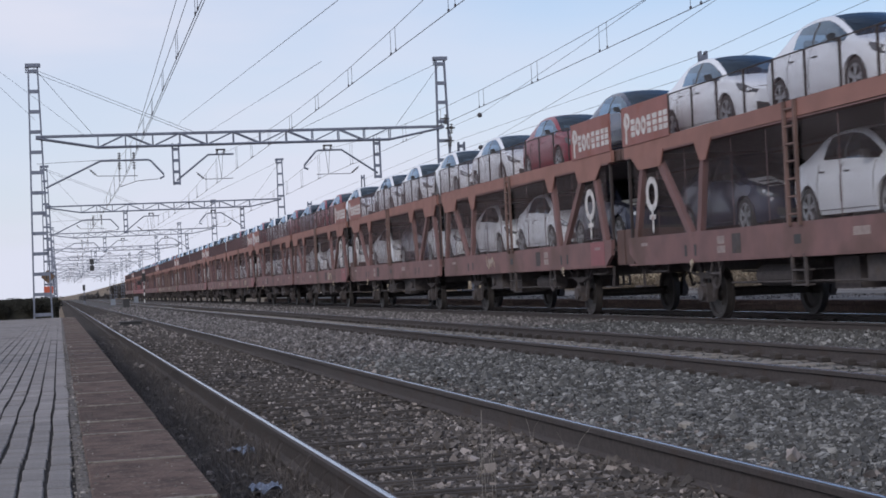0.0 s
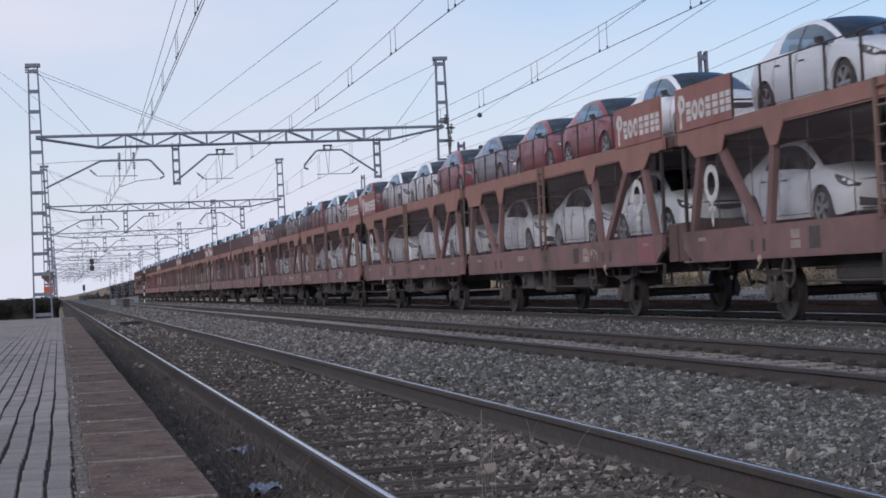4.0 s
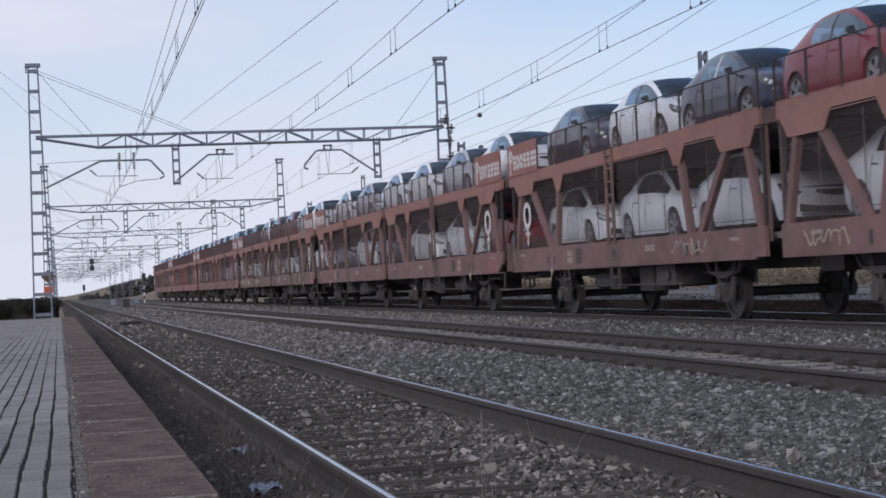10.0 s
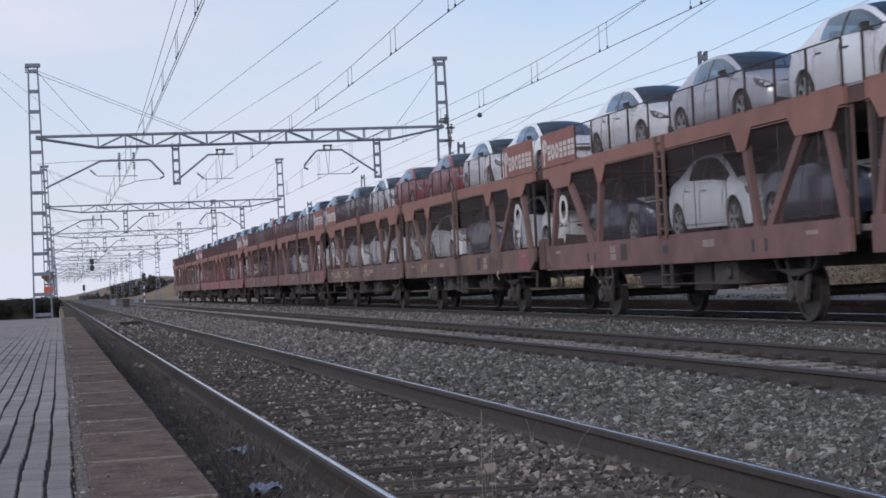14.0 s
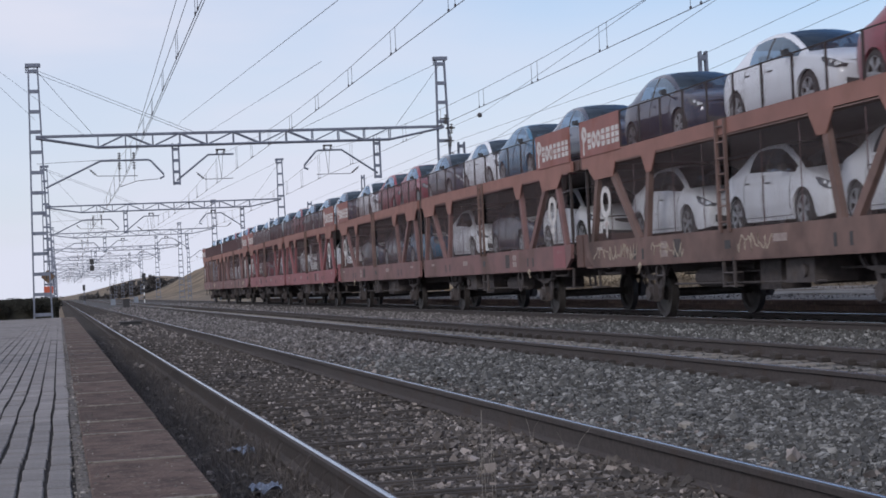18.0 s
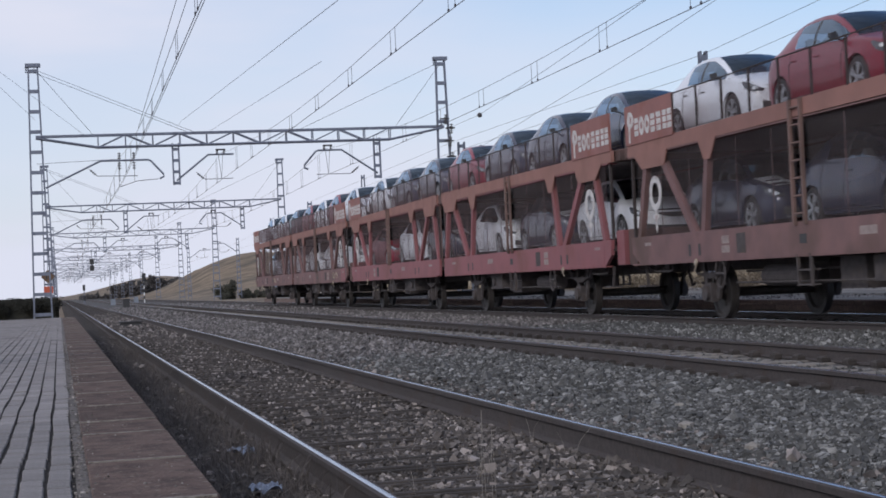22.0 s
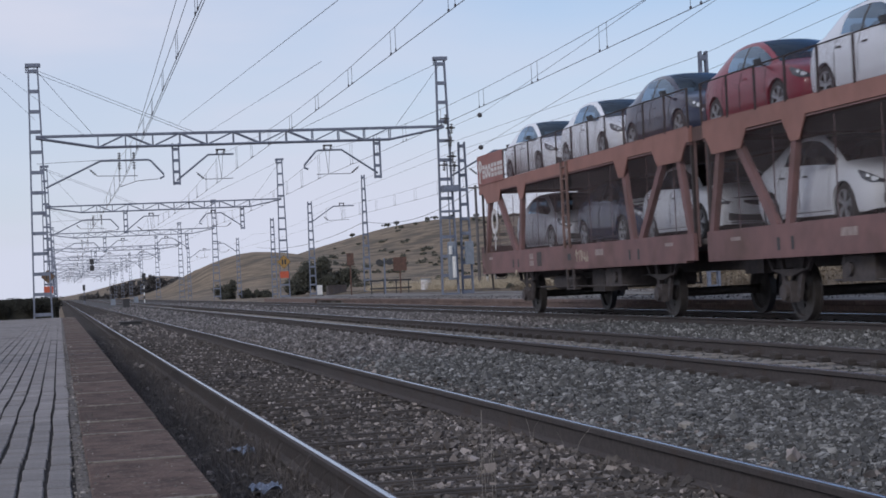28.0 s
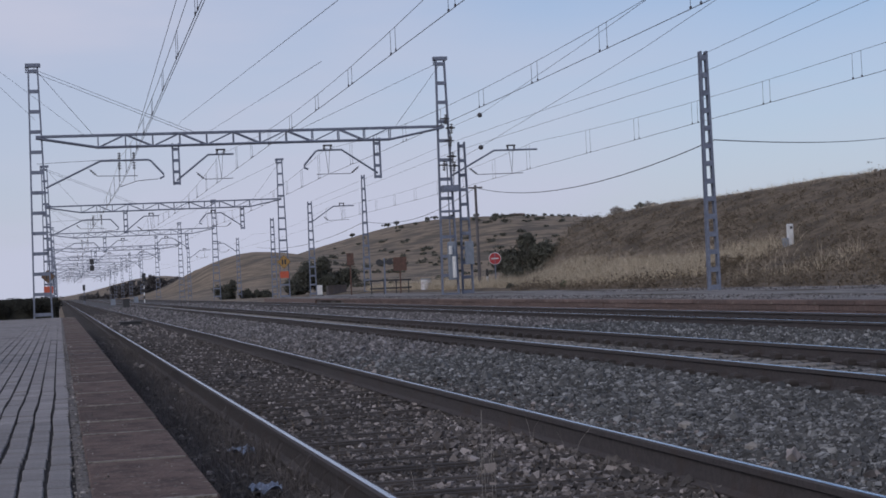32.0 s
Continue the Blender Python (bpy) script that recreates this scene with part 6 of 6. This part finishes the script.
# low shrubs at the foot of the slope and bare ones on its crest
for label, x, y, size, n, lf, mt in (("small green shrub at the foot of the slope", 23.6, 76, (1.1, 1.1, 0.6), 2600, 0.035, LEAF_GREEN),
                                     ("low brown thorny shrub on the slope", 25.4, 61.5, (1.1, 1.2, 0.9), 2200, 0.035, STRAW),
                                     ("low brown thorny shrub on the slope", 26.2, 63.5, (1.0, 1.2, 0.8), 2000, 0.035, WEED),
                                     ("low dark shrub at the foot of the slope", 23.8, 70, (0.8, 0.9, 0.4), 1200, 0.035, WEED),
                                     ("low dark shrub at the foot of the slope", 23.9, 88, (0.9, 1.4, 0.5), 1500, 0.04, LEAF),
                                     ("low dark shrub at the foot of the slope", 24.0, 97, (0.9, 1.4, 0.5), 1500, 0.04, LEAF),
                                     ("pale bare shrub on the crest of the cutting", 36.9, 114, (0.9, 0.9, 0.8), 700, 0.05, TWIG),
                                     ("pale bare shrub on the crest of the cutting", 38.4, 112, (1.4, 1.2, 0.9), 1000, 0.05, TWIG),
                                     ("pale bare shrub on the crest of the cutting", 40.2, 110, (1.2, 1.2, 0.7), 900, 0.05, TWIG),
                                     ("pale bare shrub on the crest of the cutting", 43.0, 88, (0.8, 0.8, 0.4), 500, 0.04, TWIG)):
    bush(label, x, y, size, n, lf, mt, seed=int(x * 10 + y))
house = thing("farm_building", "low dark farm building far off on the hill top", "building", m=pose(165.5, 598, ground_z(165.5, 598)))
part("wall", Build().box(-2.6, 2.6, -2, 2, -0.5, 1.2), BUILDING, house)
part("roof", Build().plate([(-2.2, 1.2), (2.2, 1.2), (0, 1.75)], -2.8, 2.8), RUSTY, house)


def verge(n):
    y = 7 + 33 * rng.uniform(0, 1, n) ** 1.6
    x = rng.uniform(0.46, 1.32, n)
    return x, y, dirty_z(x)


blade_stuff("verge_weeds", 30000, verge, 0.05, 0.003, DEAD, "low dead weeds beside the platform", lean=0.8)


def verge_tufts(n):
    """Dead stalks that stand in tufts, most of them close to the rail."""
    r = np.random.default_rng(31)
    cy, cx = 7.5 + 24 * r.uniform(0, 1, 120) ** 1.4, 1.22 - 0.65 * r.uniform(0, 1, 120) ** 1.6
    k = r.integers(0, 120, n)
    x, y = cx[k] + r.normal(0, 0.05, n), cy[k] + r.normal(0, 0.09, n)
    ok = (x > 0.48) & (x < 1.31)
    x, y = x[ok], y[ok]
    return x, y, dirty_z(x)


blade_stuff("dead_stalks", 3800, verge_tufts, 0.13, 0.0028, DEAD, "dead brown stalks standing in tufts beside the rail", lean=0.55)


def siding_weeds(n):
    y = 7.5 + 28 * rng.uniform(0, 1, n) ** 1.5
    x = rng.uniform(1.5, 3.6, n)
    return x, y, dirty_z(x)


blade_stuff("siding_weeds", 2200, siding_weeds, 0.09, 0.0022, WEED, "thin dry weeds growing between the sleepers", lean=0.6)
blade_stuff("siding_straw", 16000, siding_weeds, 0.035, 0.003, STRAW, "dry straw lying over the old track bed", lean=1.6)


def weed(x, y, h, seed):
    r = random.Random(seed)
    z = float(dirty_z(x))
    t = thing("dry_weed", "thin dead weed stalk growing between the sleepers", "weed", "dead weeds", pose(x, y, z))
    for i in range(2):
        a = r.uniform(0, 6.28)
        sway = 0.012 if h > 0.3 else 0.06
        p = (0.02 * i, 0, -0.02)
        q = (0.02 * i + sway * math.cos(a), sway * math.sin(a), h * r.uniform(0.5, 0.7))
        e = (0.02 * i + 2 * sway * math.cos(a), 2 * sway * math.sin(a), h * r.uniform(0.8, 1.0))
        part("stalk", Build().tube([p, q, e], 0.0011, 4), TWIG, t)


for i, (x, y, h) in enumerate(((2.02, 8.2, 0.52), (2.06, 8.15, 0.38), (2.12, 8.8, 0.24), (1.74, 8.5, 0.15), (2.2, 8.9, 0.2), (2.9, 9.6, 0.2), (2.95, 10.6, 0.2), (1.95, 9.9, 0.18), (1.45, 11.2, 0.2))):
    weed(x, y, h, i)

# pale boulders among the ballast
for i, (x, y, d) in enumerate(((4.05, 10.66, 0.13), (3.16, 10.75, 0.12), (3.9, 9.2, 0.10), (4.6, 12.2, 0.09), (5.2, 14.5, 0.08))):
    r = np.random.default_rng(50 + i)
    bm = bmesh.new()
    bmesh.ops.create_icosphere(bm, subdivisions=1, radius=d / 2)
    for vtx in bm.verts:
        vtx.co = Vector((vtx.co.x * r.uniform(0.75, 1.2), vtx.co.y * r.uniform(0.75, 1.2), vtx.co.z * r.uniform(0.55, 0.9)))
    me = bpy.data.meshes.new("boulder")
    bm.to_mesh(me)
    bm.free()
    me.materials.append(PALE_STONE)
    o = tagged(new("boulder", me), "pale angular stone lying among the ballast", "stone", "pale stones")
    o.location = (x, y, float(grey_z(x) if x > 3.3 else dirty_z(x)) + d * 0.18)

# litter beside the platform
for x, y, s in ((1.10, 10.88, 0.10), (1.0, 8.75, 0.10)):
    b = Build()
    n = 9
    r = random.Random(int(x * 100))
    vs = [(s * (i / (n - 1) * 2 - 1) * 0.8, s * (j / (n - 1) * 2 - 1), 0.03 * r.random() + 0.02 * math.sin(i * 1.3) * math.cos(j * 1.1)) for i in range(n) for j in range(n)]
    b.add(vs, [(i * n + j, i * n + j + 1, (i + 1) * n + j + 1, (i + 1) * n + j) for i in range(n - 1) for j in range(n - 1)])
    o = single("plastic_litter", b, LITTER, "crumpled pale blue plastic litter on the ground beside the platform", "litter", "litter", smooth=30)
    o.location = (x, y, float(dirty_z(x)) + 0.035)


# ---------------- signs and signals ----------------
def post(b, h, r=0.04, z0=-0.4):
    return b.rod((0, 0, z0), (0, 0, h), r, 10)


def diamond_sign(x, y, z, face=None):
    t = thing("diamond_sign", "amber diamond warning sign over an orange plate on a mast", "sign", "diamond signs", pose(x, y, 0))
    s = 0.56
    part("diamond", Build().add([(0, -0.02, z - s), (s, -0.02, z), (0, -0.02, z + s), (-s, -0.02, z), (0, 0.02, z - s), (s, 0.02, z), (0, 0.02, z + s), (-s, 0.02, z)],
                                [(0, 1, 2, 3), (7, 6, 5, 4), (0, 1, 5, 4), (1, 2, 6, 5), (2, 3, 7, 6), (3, 0, 4, 7)]), face or SIGN_YELLOW, t)
    part("plate", Build().cbox(-0.36, 0.36, -0.02, 0.02, z - 1.32, z - 0.78, 0.01), SIGN_ORANGE, t, "bright orange plate")
    rim = Build()
    for i in range(4):
        c0, c1 = [(math.cos(math.pi / 2 * (i + j)) * s * 0.95, z + math.sin(math.pi / 2 * (i + j)) * s * 0.95) for j in (0, 1)]
        rim.bar((c0[0], -0.025, c0[1]), (c1[0], -0.025, c1[1]), 0.012, 0.05, (0, 1, 0))
    part("border", rim, BLACK, t, "dark border")
    part("marks", Build().box(-0.18, -0.06, -0.03, -0.022, z - 0.2, z + 0.2).box(0.04, 0.18, -0.03, -0.022, z - 0.2, z + 0.2), BLACK, t, "dark bars")
    part("clamp", Build().box(-0.5, 0.5, 0.03, 0.07, z - 0.1, z - 0.04).rod((0, 0.05, z - 1.3), (0, 0.05, z + 0.4), 0.025), STEEL, t)


diamond_sign(18.1, 137.6, 3.0)
diamond_sign(-0.78, 137.6, 2.65, WORN_SIGN)

ne = thing("no_entry_sign", "round red no-entry sign with a white bar on a thin post", "sign", m=pose(26.15, 100, -0.05))
part("disc", Build().lathe([(0.001, -0.02), (0.36, -0.02), (0.38, 0.0), (0.36, 0.02), (0.001, 0.02)], 28), SIGN_WHITE, ne)
part("red_face", Build().lathe([(0.001, -0.028), (0.345, -0.028), (0.345, -0.021)], 28), SIGN_RED, ne)
part("white_bar", Build().box(-0.034, -0.029, -0.23, 0.23, -0.04, 0.04), WHITE, ne)
for o in ne.children:
    o.matrix_basis = pose(0, 0, 2.12, 0, 0, 75)
part("post", post(Build(), 2.4, 0.035), STEEL, ne)

mk = thing("marker_post", "short black and white marker post in the grass", "post", m=pose(25.36, 99, 0.05))
part("white_shaft", Build().rod((0, 0, -0.4), (0, 0, 0.95), 0.07, 10), SIGN_WHITE, mk)
part("black_band", Build().rod((0, 0, 0.95), (0, 0, 1.4), 0.075, 10), BLACK, mk)

kp = thing("marker_stone", "white kilometre marker beside the track", "marker", m=pose(19.8, 130, 0))
part("slab", Build().cbox(-0.2, 0.2, -0.06, 0.06, -0.4, 0.95, 0.03), SIGN_WHITE, kp)
part("dark_base", Build().box(-0.26, 0.26, -0.1, 0.1, -0.4, 0.2), BLACK, kp)


def light_signal(label, x, y, heads, striped, h):
    t = thing("railway_signal", label, "signal", "signals", pose(x, y, 0))
    part("mast", Build().rod((0, 0, -0.4), (0, 0, h), 0.07, 10), SIGN_WHITE if striped else STEEL, t)
    if striped:
        for z in (0.3, 1.1, 1.9):
            part("black_band", Build().rod((0, 0, z), (0, 0, z + 0.4), 0.074, 10), BLACK, t)
    for hx, hz, hh in heads:
        hd = part("head", Build().cbox(hx - 0.22, hx + 0.22, -0.32, -0.12, hz, hz + hh, 0.05), BLACK, t)
        for i in range(2):
            zc = hz + hh * (0.28 + 0.44 * i)
            part("hood", Build().rod((hx, -0.32, zc), (hx, -0.55, zc), 0.13, 12), BLACK, hd)
    return t


light_signal("black-headed light signal on a striped white post", 9.75, 200, ((0.0, 2.35, 1.0), (-0.55, 2.0, 0.5)), True, 2.6)
light_signal("small dark light signal on a thin post", 4.3, 300, ((0.0, 2.0, 1.0), (0.0, 0.2, 0.9)), False, 3.0)
hs = thing("hanging_signal", "black two-lamp signal hung from a gantry over the track", "signal", "signals", pose(5.0, 257.7, 0))
part("hanger", Build().rod((0, 0, 4.7), (0, 0, 7.9), 0.05, 8), STEEL, hs)
for z in (5.7, 4.75):
    hd = part("head", Build().cbox(-0.32, 0.32, -0.25, 0.05, z, z + 0.85, 0.1), BLACK, hs)
    part("hood", Build().rod((0, -0.25, z + 0.42), (0, -0.5, z + 0.42), 0.2, 12), BLACK, hd)

lc = thing("crossing_lights", "pair of round black crossing lamps on a crossbar", "signal", m=pose(20.0, 104, 0))
part("post", post(Build(), 2.45, 0.05), STEEL, lc)
part("crossbar", Build().bar((-0.42, 0, 2.2), (0.42, 0, 2.2), 0.06), BLACK, lc)
for s in (-0.33, 0.33):
    part("lamp", Build().rod((s - 0.02, -0.15, 2.2), (s, 0.05, 2.2), 0.2, 14), BLACK, lc)


def board(label, x, y, w, h, z, material, two=False):
    t = thing("trackside_board", label, "board", "trackside boards", pose(x, y, 0))
    part("panel", Build().cbox(-w / 2, w / 2, -0.03, 0.03, z - h / 2, z + h / 2, 0.01), material, t)
    for s in ((-w * 0.3, w * 0.3) if two else (0,)):
        part("leg", Build().rod((s, 0.05, -0.4), (s, 0.05, z + h * 0.4), 0.045, 8), RUSTY, t)


board("narrow rusty board on a post beside the track", 18.7, 109, 0.45, 0.80, 2.55, RUSTY)
board("square rusty board on a post beside the track", 21.0, 104, 0.85, 0.85, 2.05, RUSTY)

fence = thing("barrier", "low dark steel barrier rails beside the crossing", "fence", m=pose(19.4, 105.5, 0))
for i in range(4):
    part("fence_post", Build().box(i * 0.8 - 0.03, i * 0.8 + 0.03, -0.03, 0.03, -0.4, 1.1), BLACK, fence)
for z in (0.55, 1.05):
    part("fence_rail", Build().box(-0.1, 2.6, -0.05, -0.032, z - 0.05, z + 0.05), BLACK, fence)

cb = thing("trackside_cabinet", "white and grey trackside cabinet on the slope", "cabinet", m=pose(28.2, 62.0, ground_z(28.2, 62.0) - 0.17))
part("cabinet_body", Build().cbox(-0.16, 0.02, -0.12, 0.12, -0.2, 0.7, 0.02), GREY_BOX, cb)
part("white_pillar", Build().cbox(0.04, 0.24, -0.1, 0.1, -0.2, 1.25, 0.03), SIGN_WHITE, cb)
part("dark_mark", Build().box(0.10, 0.2, -0.112, -0.104, 1.05, 1.15), BLACK, cb)

tk = thing("white_tank", "small white drum standing in the dry grass", "drum", m=pose(23.5, 108, 0))
part("drum", Build().rod((0, 0, -0.2), (0, 0, 0.98), 0.34, 18), WHITE, tk)
part("lid", Build().rod((0, 0, 0.98), (0, 0, 1.05), 0.36, 18), GREY_BOX, tk)

bx = thing("relay_box", "grey relay box fixed to the lattice mast", "cabinet", m=pose(19.2, 78.3, 0))
part("cabinet_body", Build().cbox(-0.18, 0.2, -0.2, 0.05, 1.6, 2.7, 0.03), GREY_BOX, bx)
part("bracket", Build().box(-0.2, 0.25, 0.05, 0.12, 2.0, 2.1), STEEL, bx)

ct = thing("dark_container", "dark low skip standing beside the track", "container", m=pose(22.4, 138, 0))
part("tub", Build().cbox(-0.75, 0.75, -0.6, 0.6, -0.3, 0.85, 0.06), GEAR, ct)
part("rim", Build().box(-0.8, 0.8, -0.64, -0.6, 0.78, 0.9), GEAR, ct)

for x, y, w, d, h, mt, words in ((2.4, 59.8, 0.75, 0.6, 0.12, BLACK, "low black point machine lying between the siding rails"), (5.1, 134.0, 0.5, 0.5, 0.85, BLACK, "dark trackside box at the end of the siding"),
                                 (5.6, 183.0, 0.5, 0.5, 0.8, GREY_BOX, "pale grey relay cabinet beside the line"), (8.6, 196.0, 0.5, 0.5, 0.9, GREY_BOX, "pale grey relay cabinet beside the line")):
    tb2 = thing("trackside_box", words, "cabinet", "trackside boxes", pose(x, y, -0.17 if h < 0.5 else -0.3))
    part("housing", Build().cbox(-w / 2, w / 2, -d / 2, d / 2, 0, h, 0.03), mt, tb2)
    part("lid", Build().cbox(-w / 2 - 0.03, w / 2 + 0.03, -d / 2 - 0.03, d / 2 + 0.03, h, h + 0.05, 0.015), mt, tb2)

stones("crumbled_mortar", [(0.015, 0.12, 4, 9, 420, 0.009, lambda x: PZ - 0.003 + 0 * x), (0.01, 0.13, 9, 24, 520, 0.014, lambda x: PZ - 0.003 + 0 * x),
                           (0.12, 0.43, 4, 14, 160, 0.007, lambda x: PZ + 0.001 + 0 * x)],
       MORTAR_GRIT, "pale crumbs of mortar and grit along the edge slabs")


# ---------------- how the train runs ----------------
def motions():
    times = (0, 8, 16, 24, 32)
    for ob, x, y, z in MOVERS:
        walk(ob, [(t, pose(x, y - SPEED * t, z)) for t in times])
    step_t = 1 / 15
    turn = SPEED * step_t / 0.45
    rows = int(32 / step_t) + 1
    for w in WAGONS:
        for o in w.children:
            if o.name.startswith("wheelset"):
                p = o.location.copy()
                walk(o, [(i * step_t, Matrix.Translation(p) @ Matrix.Rotation(i * turn, 4, "X")) for i in range(rows + 1)])


motions()
